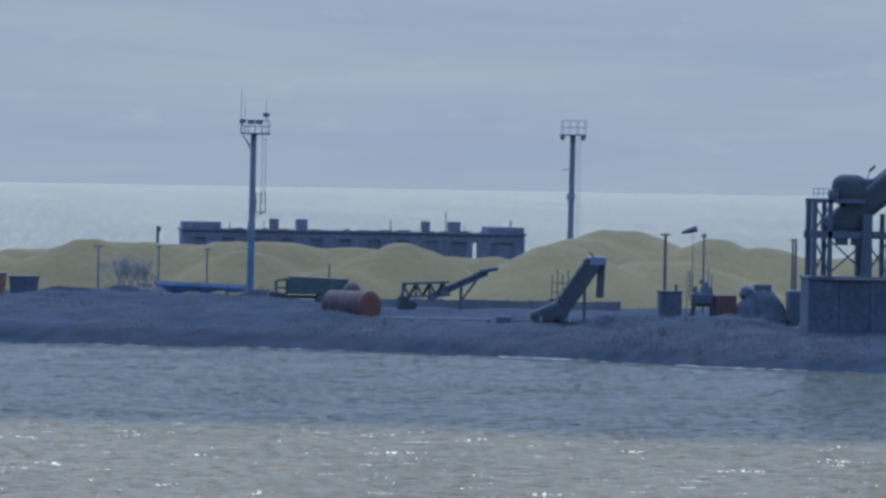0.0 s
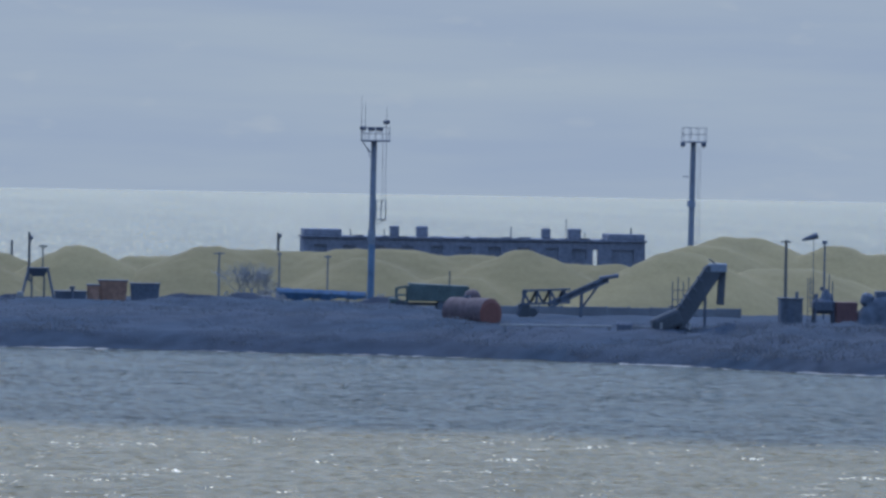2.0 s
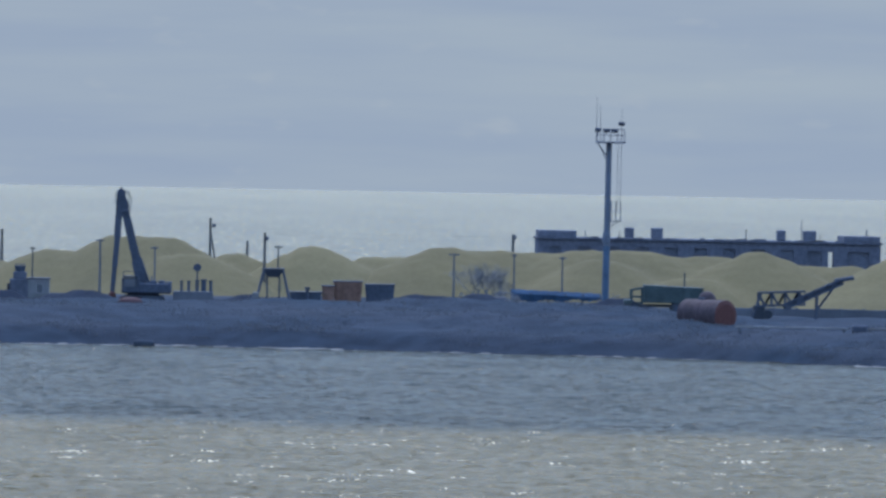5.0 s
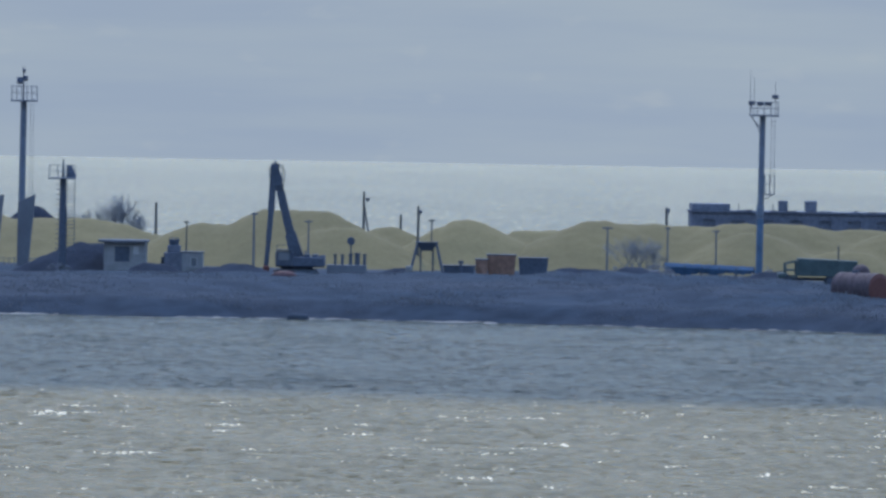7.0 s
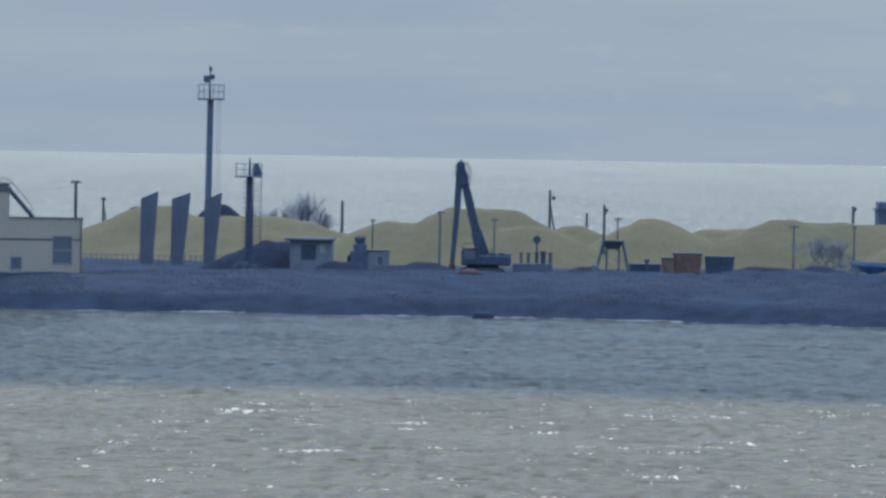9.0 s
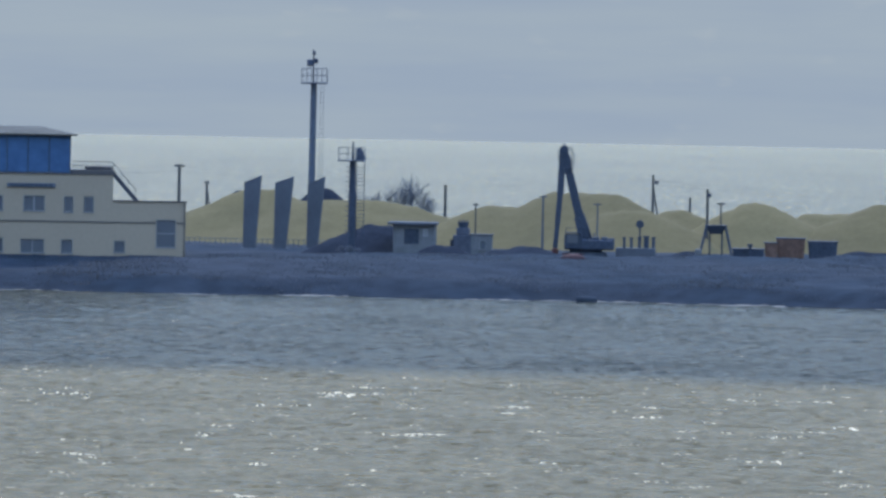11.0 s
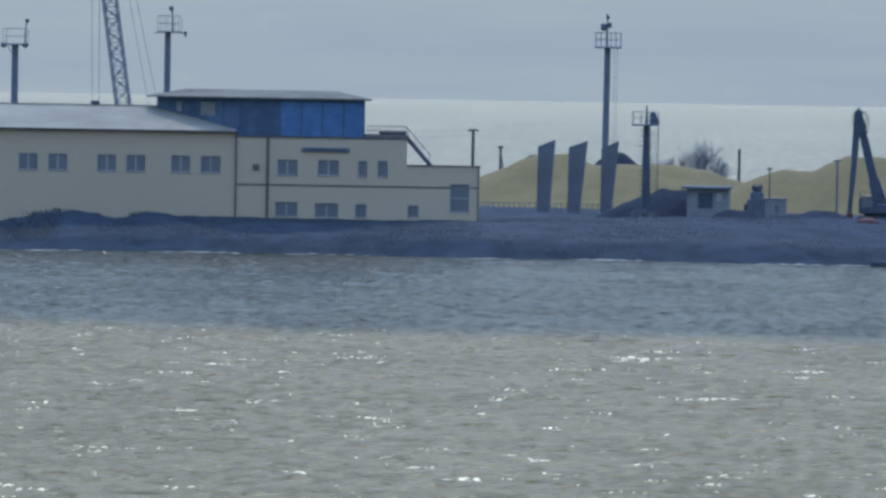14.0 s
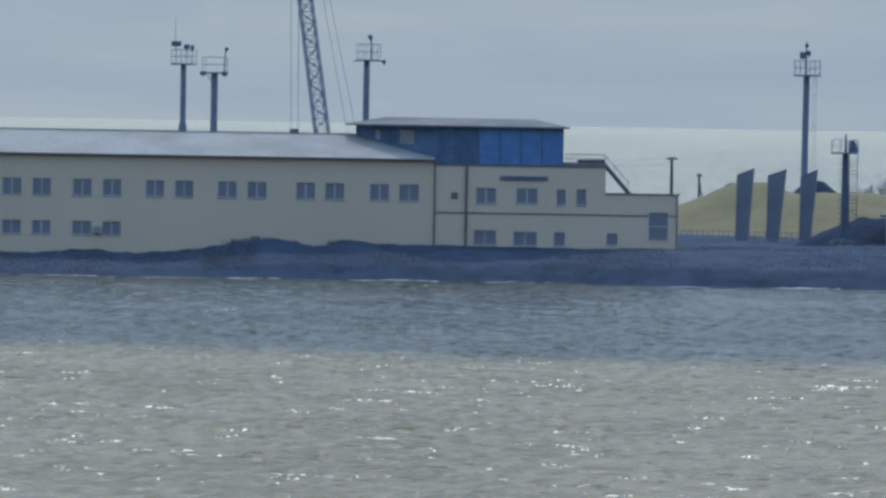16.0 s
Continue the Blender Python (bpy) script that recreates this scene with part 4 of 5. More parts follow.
fz = ground_z(-48, 538)
fence = thing("low_fence", -52.8, 538, fz, 0, "low pale metal fence before the yellow heap", "fence")
for zz in (0.2, 0.75):
    part("rail", beam(B(), (0, 0, zz), (14.0, 0, zz), 0.05), M_PALE, fence)
for k in range(29):
    part("post", beam(B(), (k * 0.5, 0, -0.2), (k * 0.5, 0, 0.85), 0.06), M_PALE, fence)

# flat-roofed hut half buried in dark soil
hz = ground_z(-29.1, 516)
hut = thing("watch_hut", -30.97, 516, hz, 0, "pale flat-roofed hut with a boarded window opening", "hut")
wall("wall", hut, 0, 3.8, 0.0, 0.25, 0.0, 5.65 - hz, [(1.0, 2.35, 3.9 - hz, 5.3 - hz)], M_PALE)
wall("wall", hut, 0, 3.8, 3.2, 3.45, 0.0, 5.65 - hz, [], M_PALE)
for u in (0.0, 3.55):
    part("wall", span(B(), u, u + 0.25, 0.25, 3.2, 0, 5.65 - hz), M_PALE, hut)
part("roof_slab", bevel(span(B(), -0.5, 3.95, -0.5, 3.9, 5.654 - hz, 5.9 - hz), 0.04), M_CONCRETE, hut, "overhanging flat roof slab")
part("shutter", span(B(), 1.0, 2.35, 0.12, 0.16, 3.9 - hz, 5.3 - hz), M_STEEL, hut, "dark boarded opening")
part("window", span(B(), 2.7, 3.2, -0.03, -0.003, 4.6 - hz, 5.3 - hz), M_WHITE, hut, "pale closed shutter")
heap("soil_mound", [(-33.6, -31.6, 523, 5.55, 0.5, 0.55), (-35.6, -34.6, 522, 4.6, 0.6, 0.5)], "dark soil heap banked against the hut", 508, 538, M_SOIL, group="dark heaps", seed=41, step=0.35)
heap("soil_mound", [(-18.9, -18.4, 514, 3.95, 0.6, 0.3)], "low dark soil heap", 504, 526, M_SOIL, group="dark heaps", seed=43, step=0.35)
heap("soil_mound", [(-21.5, -21.0, 515, 3.45, 0.6, 0.3)], "low dark soil heap", 504, 526, M_SOIL, group="dark heaps", seed=44, step=0.35)

heap("soil_mound", [(-27.0, -25.5, 514, 3.85, 0.4, 0.5)], "low dark soil heap beside the hut", 504, 526, M_SOIL, group="dark heaps", seed=45, step=0.35)

for hx, top, sd in ((11.2, 4.15, 46), (13.4, 4.0, 47), (17.4, 4.3, 48), (29.6, 4.2, 49), (-3.9, 3.85, 50)):
    heap("soil_mound", [(hx - 0.5, hx + 0.4, 509, top, 0.5, 0.4)], "low dark soil heap at the edge of the yard", 500, 520, M_SOIL, group="dark heaps", seed=sd, step=0.35, lumps=0.2)

tz = ground_z(-24.7, 520)
tw = thing("pump_tower", -24.75, 520, tz, 0, "squat dark stepped pump tower", "tower")
part("base", bevel(box(B(), 0, 0, 0, 1.8, 1.8, 4.75 - tz), 0.06), M_RUIN, tw)
part("neck", bevel(box(B(), 0, 0, 4.754 - tz, 1.2, 1.2, 0.65), 0.05), M_RUIN, tw)
part("head", tube(B(), (0, 0, 5.4 - tz), (0, 0, 5.95 - tz), 0.42, 0.55, seg=10), M_STEEL, tw)
for k in range(5):
    part("spike", beam(B(), (-0.4 + k * 0.2, 0, 5.95 - tz), (-0.4 + k * 0.2, 0, 6.15 - tz), 0.08), M_STEEL, tw)
part("side_pipe", tube(B(), (-1.05, -0.2, 0), (-1.05, -0.2, 3.7 - tz + 0.6), 0.12, seg=8), M_STEEL, tw)

kz = ground_z(-23.0, 519)
kiosk = thing("white_kiosk", -23.95, 519, kz, 0, "small pale kiosk with one window", "kiosk")
wall("wall", kiosk, 0, 1.9, 0, 0.15, 0, 4.75 - kz, [(0.75, 1.4, 3.45 - kz, 4.35 - kz)], M_PALE)
part("wall", span(B(), 0, 1.9, 1.6, 1.75, 0, 4.75 - kz), M_PALE, kiosk)
for u in (0.0, 1.75):
    part("wall", span(B(), u, u + 0.15, 0.15, 1.6, 0, 4.75 - kz), M_PALE, kiosk)
part("roof", bevel(span(B(), -0.1, 2.0, -0.12, 1.87, 4.754 - kz, 4.88 - kz), 0.03), M_CONCRETE, kiosk)
window(kiosk, 0.75, 1.4, 3.45 - kz, 4.35 - kz, -0.03, 0)


# ---------------------------------------------------------------- long-reach excavator
def excavator():
    y = 519
    z0 = ground_z(-13.5, y)
    e = thing("excavator", -13.6, y, z0, 0, "dark long-reach excavator with its boom folded upright", "excavator")
    X = -13.6
    for dy in (-1.0, 1.0):
        bm = bevel(box(B(), 0.2, dy, 0, 3.9, 0.55, 0.75), 0.25, 2)
        tr = part("track", bm, M_RUBBER, e, "crawler track")
        for k in range(5):
            part("roller", tube(B(), (-1.2 + k * 0.7, dy - 0.3, 0.3), (-1.2 + k * 0.7, dy + 0.3, 0.3), 0.2, seg=10), M_STEEL, tr)
    part("undercarriage", bevel(span(B(), -1.3, 1.7, -0.75, 0.75, 0.15, 0.94), 0.08), M_RUBBER, e, "muddy undercarriage")
    part("turntable", tube(B(), (0, 0, 0.7), (0, 0, 0.95), 0.8, seg=16), M_STEEL, e)
    part("body", bevel(span(B(), -0.2, 2.8, -1.3, 1.3, 0.95, 1.9), 0.12), M_STEEL, e, "dark engine housing and counterweight")
    part("exhaust", tube(B(), (0.95, 0.4, 1.85), (0.95, 0.4, 2.5), 0.06, seg=8), M_STEEL, e)
    cab = part("cab", bevel(span(B(), -1.75, -0.1, -1.3, -0.1, 0.95, 2.4), 0.12), M_STEEL, e, "grey operator cab")
    part("cab_window", span(B(), -1.5, -0.5, -1.33, -1.305, 1.55, 2.3), M_GLASS, cab)
    part("cab_roof", bevel(span(B(), -1.7, -0.25, -1.35, -0.05, 2.454, 2.55), 0.03), M_STEEL, cab)
    # boom from the body up to the knuckle, stick back down to the ground
    foot, knee, tip = Vector((0.2, 0, 1.3)), Vector((-1.95, 0, 12.75 - z0)), Vector((-2.62, 0, 3.7 - z0))
    bm = B()
    mid = foot.lerp(knee, 0.3)
    beam(bm, foot, mid, 0.95, 0.95)
    beam(bm, foot.lerp(knee, 0.27), foot.lerp(knee, 0.75), 0.72, 0.74)
    beam(bm, foot.lerp(knee, 0.72), knee, 0.56, 0.62)
    part("boom", bm, M_STEEL, e, "tapering steel boom")
    bm = B()
    beam(bm, knee + Vector((-0.1, 0, 0)), knee.lerp(tip, 0.45), 0.5, 0.6)
    beam(bm, knee.lerp(tip, 0.42), knee.lerp(tip, 0.75), 0.46, 0.5)
    beam(bm, knee.lerp(tip, 0.72), tip, 0.38, 0.42)
    part("stick", bm, M_STEEL, e, "long steel stick")
    part("knuckle", tube(B(), knee + Vector((-0.02, -0.32, 0)), knee + Vector((-0.02, 0.32, 0)), 0.42, seg=12), M_STEEL, e)
    part("pin", tube(B(), knee + Vector((0, 0, 0.3)), knee + Vector((0.02, 0, 0.62)), 0.14, 0.05, seg=8), M_STEEL, e)
    part("cylinder", tube(tube(B(), foot + Vector((0.55, 0, 0.5)), foot.lerp(knee, 0.33) + Vector((0.4, 0, 0)), 0.13, seg=8), foot.lerp(knee, 0.3) + Vector((0.4, 0, 0)), foot.lerp(knee, 0.5) + Vector((0.25, 0, 0)), 0.08, seg=8), M_STEEL, e)
    part("cylinder", tube(B(), foot.lerp(knee, 0.85) + Vector((0.38, 0, 0)), knee + Vector((0.22, 0, -0.1)), 0.12, seg=8), M_STEEL, e)
    part("link", beam(B(), knee + Vector((-0.2, 0, -1.9)), knee + Vector((0.35, 0, -2.1)), 0.25, 0.3), M_STEEL, e)
    for dx, top, low in ((0.75, 0.15, 2.2), (0.95, -0.35, 3.0), (-0.55, -0.1, 1.5)):
        pts = [knee + Vector((0.1, -0.25, 0.35)), knee + Vector((dx, -0.3, top)), knee + Vector((dx * 0.9, -0.3, -low * 0.5)), knee + Vector((dx * 0.55, -0.3, -low))]
        bm = B()
        for p, q in zip(pts[:-1], pts[1:]):
            tube(bm, p, q, 0.035, seg=6)
        part("hose", bm, M_RUBBER, e, "slack hydraulic hose")
    for f in (0.2, 0.42, 0.6, 0.8):
        part("bracket", bevel(box(B(), *foot.lerp(knee, f), 0.95 - 0.25 * f, 0.7, 0.22, ry=-10), 0.04), M_STEEL, e)
    part("rail", beam(beam(B(), (-1.6, -1.2, 2.45), (-1.6, -1.2, 2.95), 0.05), (-1.6, -1.2, 2.95), (-0.3, -1.2, 2.95), 0.05), M_STEEL, e)
    for u in (1.15, 1.9, 2.55):
        part("engine_cover", bevel(box(B(), u, -0.5, 1.85, 0.6, 1.2, 0.22 + 0.1 * (u < 2)), 0.08), M_STEEL, e)
    part("bucket", bevel(box(B(), tip.x, 0, tip.z - 0.75, 0.6, 1.0, 0.8), 0.15), M_ORANGE, e, "small rusty bucket")


excavator()


def simple(name, bm, x, y, label, category, material, rz=0.0, dz=0.0, group=""):
    """A one-mesh thing standing on the ground."""
    ob = part(name, bm, material, None, label)
    ob.matrix_basis = pose(x, y, ground_z(x, y) + dz, 0, 0, rz)
    return tagged(ob, label, category, group)


z0 = ground_z(-14, 499)
skip = thing("red_dinghy", -14.0, 499, z0 - 0.05, 4, "upturned faded red dinghy on the bank", "boat")
bm = B()
bmesh.ops.create_uvsphere(bm, u_segments=16, v_segments=8, radius=1.0, matrix=Matrix.Diagonal((1.15, 0.6, 0.5, 1)))
for v in bm.verts:
    v.co.z = max(v.co.z, 0.0)
part("hull", bm, M_RED, skip)
part("keel", beam(B(), (-1.0, 0, 0.44), (1.0, 0, 0.44), 0.08, 0.12), M_RED, skip)

# manifold platform with stub pipes and a round valve head
y = 512
z0 = ground_z(-8.7, y)
mf = thing("pipe_manifold", -8.7, y, z0, 0, "pale manifold platform with stub pipes and a round valve head", "manifold")
part("platform", bevel(box(B(), 0, 0, 0, 3.6, 2.0, 4.05 - z0), 0.05), M_CONCRETE, mf, "pale grey platform")
for u, h, r in ((-1.05, 0.95, 0.12), (-0.4, 0.95, 0.13), (0.35, 1.0, 0.16), (0.95, 1.1, 0.24), (1.6, 1.0, 0.15)):
    st = part("stub_pipe", tube(B(), (u, 0, 4.04 - z0), (u, 0, 4.04 - z0 + h), r, seg=10), M_STEEL, mf)
    part("flange", tube(B(), (u, 0, 4.04 - z0 + h - 0.12), (u, 0, 4.04 - z0 + h), r + 0.06, seg=10), M_STEEL, st)
part("valve_stem", tube(B(), (0.35, 0, 4.9 - z0), (0.35, 0, 6.0 - z0), 0.07, seg=8), M_STEEL, mf)
part("valve_head", tube(B(), (0.35, -0.15, 6.2 - z0), (0.35, 0.15, 6.2 - z0), 0.36, seg=18), M_STEEL, mf, "round valve head")

# loading hopper on splayed legs
y = 508
z0 = ground_z(-1.5, y)
hp = thing("loading_hopper", -1.45, y, z0, 0, "dark hopper standing on four splayed legs", "hopper")
bm = B()
bmesh.ops.create_cone(bm, cap_ends=True, segments=4, radius1=0.75, radius2=1.35, depth=0.75, matrix=pose(0, 0, 5.9 - z0, 0, 0, 45))
part("bin", bm, M_STEEL, hp, "tapered steel bin")
part("rim", bevel(box(B(), 0, 0, 6.2 - z0, 2.0, 2.0, 0.14), 0.03), M_STEEL, hp)
part("load", tube(B(), (-0.1, 0, 6.34 - z0), (-0.1, 0, 6.5 - z0), 0.6, 0.2, seg=10), M_SULPHUR, hp)
for sx in (-1, 1):
    for sy in (-1, 1):
        part("leg", beam(B(), (sx * 1.5, sy * 1.2, -0.1), (sx * 0.85, sy * 0.85, 6.2 - z0), 0.17), M_STEEL, hp)
    part("cross_brace", beam(B(), (sx * 1.2, -1.05, 1.1), (sx * 1.2, 1.05, 1.1), 0.1), M_STEEL, hp)
    part("inner_post", beam(B(), (sx * 0.55, 0, 0), (sx * 0.55, 0, 5.6 - z0), 0.15), M_STEEL, hp)
part("foot_block", bevel(box(B(), -1.55, -1.3, -0.05, 0.6, 0.7, 0.75), 0.08), M_PALE, hp, "pale concrete foot block")


# ---------------------------------------------------------------- skips and crates
def skip_box(x, y, w, h, material, label, name="skip"):
    z0 = ground_z(x, y) - 0.05
    s = thing(name, x, y, z0, 0, label, "skip", "skips")
    bm = B()
    outline = [(-w / 2 * 0.88, 0.15), (w / 2 * 0.88, 0.15), (w / 2, h), (-w / 2, h)]
    f = [bm.verts.new((u, -0.9, z)) for u, z in outline]
    k = [bm.verts.new((u, 0.9, z)) for u, z in outline]
    bm.faces.new(f)
    bm.faces.new(k[::-1])
    for i in range(4):
        bm.faces.new((f[(i + 1) % 4], f[i], k[i], k[(i + 1) % 4]))
    part("tub", bm, material, s)
    part("rim", bevel(box(B(), 0, 0, h, w + 0.12, 1.95, 0.1), 0.02), M_STEEL, s)
    for u in (-w * 0.3, w * 0.3):
        part("runner", box(B(), u, 0, -0.05, 0.14, 1.7, 0.2), M_STEEL, s)
    for k in range(int(w / 0.6)):
        part("rib", box(B(), -w * 0.4 + k * 0.6, -0.94, 0.3, 0.08, 0.07, h - 0.35), material, s)
    return s


skip_box(1.5, 514, 2.9, 1.35, M_STEEL, "low dark steel skip")
skip_box(3.55, 515, 1.15, 1.85, M_SKIP, "pale orange steel skip")
skip_box(5.35, 516, 2.65, 2.2, M_SKIP, "pale orange steel skip")
skip_box(8.25, 515, 2.7, 2.0, M_STEEL, "dark steel skip on the yard")
simple("valve_post", tube(tube(B(), (0, 0, 0), (0, 0, 1.75), 0.12, seg=8), (0, 0, 1.5), (0, 0, 1.75), 0.25, seg=10), 1.65, 512.4, "short dark post with a round cap", "post", M_STEEL)


# ---------------------------------------------------------------- blue sheeted store
y = 515
z0 = ground_z(24, y)
st = thing("sheeted_store", 24.4, y, z0, 0, "low open store under a long sagging blue sheet", "shelter")
bm = B()
nx, ny = 28, 6
vs = [[bm.verts.new((-4.2 + 8.2 * i / nx, -1.8 + 3.6 * j / ny, 4.35 - z0 + 0.38 * math.sin(math.pi * j / ny) - 0.05 * math.sin(i * 0.9) ** 2 - 0.01 * i)) for j in range(ny + 1)] for i in range(nx + 1)]
for i in range(nx):
    for j in range(ny):
        bm.faces.new((vs[i][j], vs[i + 1][j], vs[i + 1][j + 1], vs[i][j + 1]))
bmesh.ops.solidify(bm, geom=list(bm.faces), thickness=0.05)
part("sheet", bm, M_TARP, st, "bright blue plastic sheet")
bm = B()
hang = [(-4.2 + 8.2 * i / 40, 3.62 - z0 + 0.006 * i + 0.09 * math.sin(i * 0.5) + 0.05 * math.sin(i * 2.1 + 1)) for i in range(41)]
rows = [[bm.verts.new((u, -1.83 - 0.05 * math.sin(i * 1.3), z)) for i, (u, z) in enumerate(hang)], [bm.verts.new((u, -1.82, 4.36 - z0 - 0.0065 * i)) for i, (u, z) in enumerate(hang)]]
for i in range(40):
    bm.faces.new((rows[0][i], rows[0][i + 1], rows[1][i + 1], rows[1][i]))
bmesh.ops.solidify(bm, geom=list(bm.faces), thickness=0.04)
part("skirt", bm, M_TARP, st, "blue sheet hanging ragged at the front")
for i in range(6):
    for sy in (-1.7, 1.7):
        part("post", beam(B(), (-4.0 + i * 1.58, sy, 0), (-4.0 + i * 1.58, sy, 4.4 - z0), 0.09), M_WOOD, st)
for x, w in ((-1.7, 1.9), (1.6, 2.4)):
    simple("bag_stack", bevel(box(B(), 0, 0, 0, w, 1.2, 0.62), 0.18, 2), 24.4 + x, y - 2.6, "low stack of pale filled bags beside the store", "bags", M_PALE, rz=4)
simple("mixer_drum", bevel(box(B(), 0, 0, 0, 2.1, 1.4, 1.35), 0.3, 2), 19.0, 515, "dark tarpaulined plant beside the store", "plant", M_STEEL)


# ---------------------------------------------------------------- tipper truck, tank, conveyors
def wheel(parent, x, y, z, r=0.5):
    w = part("wheel", tube(B(), (x, y - 0.15, z), (x, y + 0.15, z), r, seg=16), M_RUBBER, parent, "black tyre")
    part("rim", tube(B(), (x, y - 0.17, z), (x, y + 0.17, z), r * 0.5, seg=12), M_STEEL, w)


y = 506
z0 = ground_z(33.5, y)
tk = thing("tipper_truck", 33.5, y, z0, 0, "dull green tipper truck parked before the heaps", "truck")
part("chassis", span(B(), -2.9, 3.4, -0.45, 0.45, 0.55, 0.8), M_STEEL, tk)
bm = B()
outline = [(-1.75, 0.95), (3.5, 0.95), (3.6, 2.35), (-1.75, 2.55)]
f = [bm.verts.new((u, -1.2, z)) for u, z in outline]
k = [bm.verts.new((u, 1.2, z)) for u, z in outline]
bm.faces.new(f)
bm.faces.new(k[::-1])
for i in range(4):
    bm.faces.new((f[(i + 1) % 4], f[i], k[i], k[(i + 1) % 4]))
tub = part("tipper_body", bevel(bm, 0.05), M_GREEN, tk, "dull green tipper body")
for k in range(7):
    part("rib", box(B(), -1.5 + k * 0.8, -1.24, 1.0, 0.1, 0.08, 1.35), M_GREEN, tub)
bm = beam(beam(B(), (-2.85, -1.0, 0.9), (-2.85, 1.0, 0.9), 0.14), (-1.85, -1.0, 2.25), (-1.85, 1.0, 2.25), 0.14)
for p, q in (((-2.85, 0.9), (-2.85, 2.05)), ((-2.85, 2.05), (-1.85, 2.25)), ((-1.85, 2.25), (-1.85, 0.9)), ((-2.85, 0.9), (-1.85, 0.9)), ((-2.85, 1.45), (-1.85, 1.45))):
    for sy in (-1.0, 1.0):
        beam(bm, (p[0], sy, p[1]), (q[0], sy, q[1]), 0.14)
cab = part("cab", bm, M_GREEN, tk, "bare cab frame")
part("hood", bevel(span(B(), -3.5, -2.7, -0.8, 0.8, 0.75, 1.2), 0.1), M_GREEN, cab)
for x in (-2.6, 1.2, 2.4):
    for sy in (-1.0, 1.0):
        wheel(tk, x, sy, 0.5)

y = 484.2
z0 = ground_z(35.4, y) - 0.4
tank = thing("fuel_tank", 35.85, y, z0 - 0.15, 41, "large dull red cylindrical tank lying on its side", "tank")
bm = B()
tube(bm, (0, -2.3, 1.42), (0, 2.3, 1.42), 1.35, seg=32)
part("shell", bevel(bm, 0.02), M_RUST, tank)
for yy in (-1.5, 0, 1.5):
    part("hoop", tube(B(), (0, yy - 0.05, 1.42), (0, yy + 0.05, 1.42), 1.375, seg=32), M_RUST, tank)
for yy in (-1.3, 1.3):
    part("cradle", bevel(box(B(), 0, yy, -0.1, 1.9, 0.35, 0.75), 0.04), M_CONCRETE, tank)
part("end_cap", tube(B(), (0, -2.42, 1.42), (0, -2.3, 1.42), 1.0, 1.33, seg=32), M_ORANGE, tank)
part("manhole", tube(B(), (0, 0.6, 2.7), (0, 0.6, 2.95), 0.3, seg=14), M_STEEL, tank)

y = 490
z0 = ground_z(36.3, y)
dr = thing("mixer", 36.3, y, z0, 0, "dark round-topped plant drum with red flaking paint", "plant")
bm = B()
bmesh.ops.create_uvsphere(bm, u_segments=18, v_segments=10, radius=0.78, matrix=Matrix.Translation((0, 0, 4.55 - z0)))
part("drum", bm, M_RUST, dr)
part("stand", bevel(box(B(), 0, 0, 0, 1.4, 1.2, 4.2 - z0), 0.05), M_STEEL, dr)


def truss(bm, p, q, h, n, t=0.08):
    """A plane lattice girder from p to q with chords h apart."""
    p, q = Vector(p), Vector(q)
    up = Vector((0, 0, h))
    beam(bm, p, q, t * 1.3)
    beam(bm, p + up, q + up, t * 1.3)
    for k in range(n):
        a, b = p.lerp(q, k / n), p.lerp(q, (k + 1) / n)
        beam(bm, a, b + up if k % 2 else a + up, t)
        beam(bm, a + up, b, t) if k % 2 == 0 else beam(bm, a, b + up, t)
    return bm


y = 516
z0 = ground_z(46, y)
cv = thing("belt_conveyor", 46.0, y, z0, 0, "dark mobile lattice belt conveyor with a raised head", "conveyor", "conveyors")
for sy in (-0.45, 0.45):
    part("girder", truss(B(), (-0.6, sy, 3.3 - z0), (4.7, sy, 5.75 - z0), 0.46, 10, 0.15), M_STEEL, cv)
    part("side_frame", truss(B(), (-3.1, sy, 3.55 - z0), (1.2, sy, 3.75 - z0), 1.2, 7, 0.14), M_STEEL, cv)
    part("strut", beam(B(), (2.2, sy, 0), (2.3, sy, 4.9 - z0), 0.2), M_STEEL, cv)
    part("strut", beam(B(), (2.4, sy, 3.4 - z0), (4.0, sy, 5.6 - z0), 0.12), M_STEEL, cv)
    part("strut", beam(B(), (-3.6, sy, 0.1), (-2.8, sy, 4.85 - z0), 0.16), M_STEEL, cv)
    part("wheel", tube(B(), (-2.2, sy - 0.1, 0.4), (-2.2, sy + 0.1, 0.4), 0.4, seg=14), M_RUBBER, cv)
part("belt", beam(B(), (-0.8, 0, 3.55 - z0), (5.2, 0, 6.25 - z0), 0.9, 0.26), M_RUBBER, cv, "black conveyor belt")
part("head", bevel(box(B(), 4.8, 0, 5.95 - z0, 1.75, 1.1, 0.36, ry=-10), 0.08), M_STEEL, cv, "dark head drum housing")
part("axle", beam(B(), (-2.2, -0.6, 0.4), (-2.2, 0.6, 0.4), 0.1), M_STEEL, cv)
part("tail_box", bevel(box(B(), -3.0, 0, 0.0, 1.0, 1.0, 3.6 - z0), 0.06), M_RUBBER, cv)

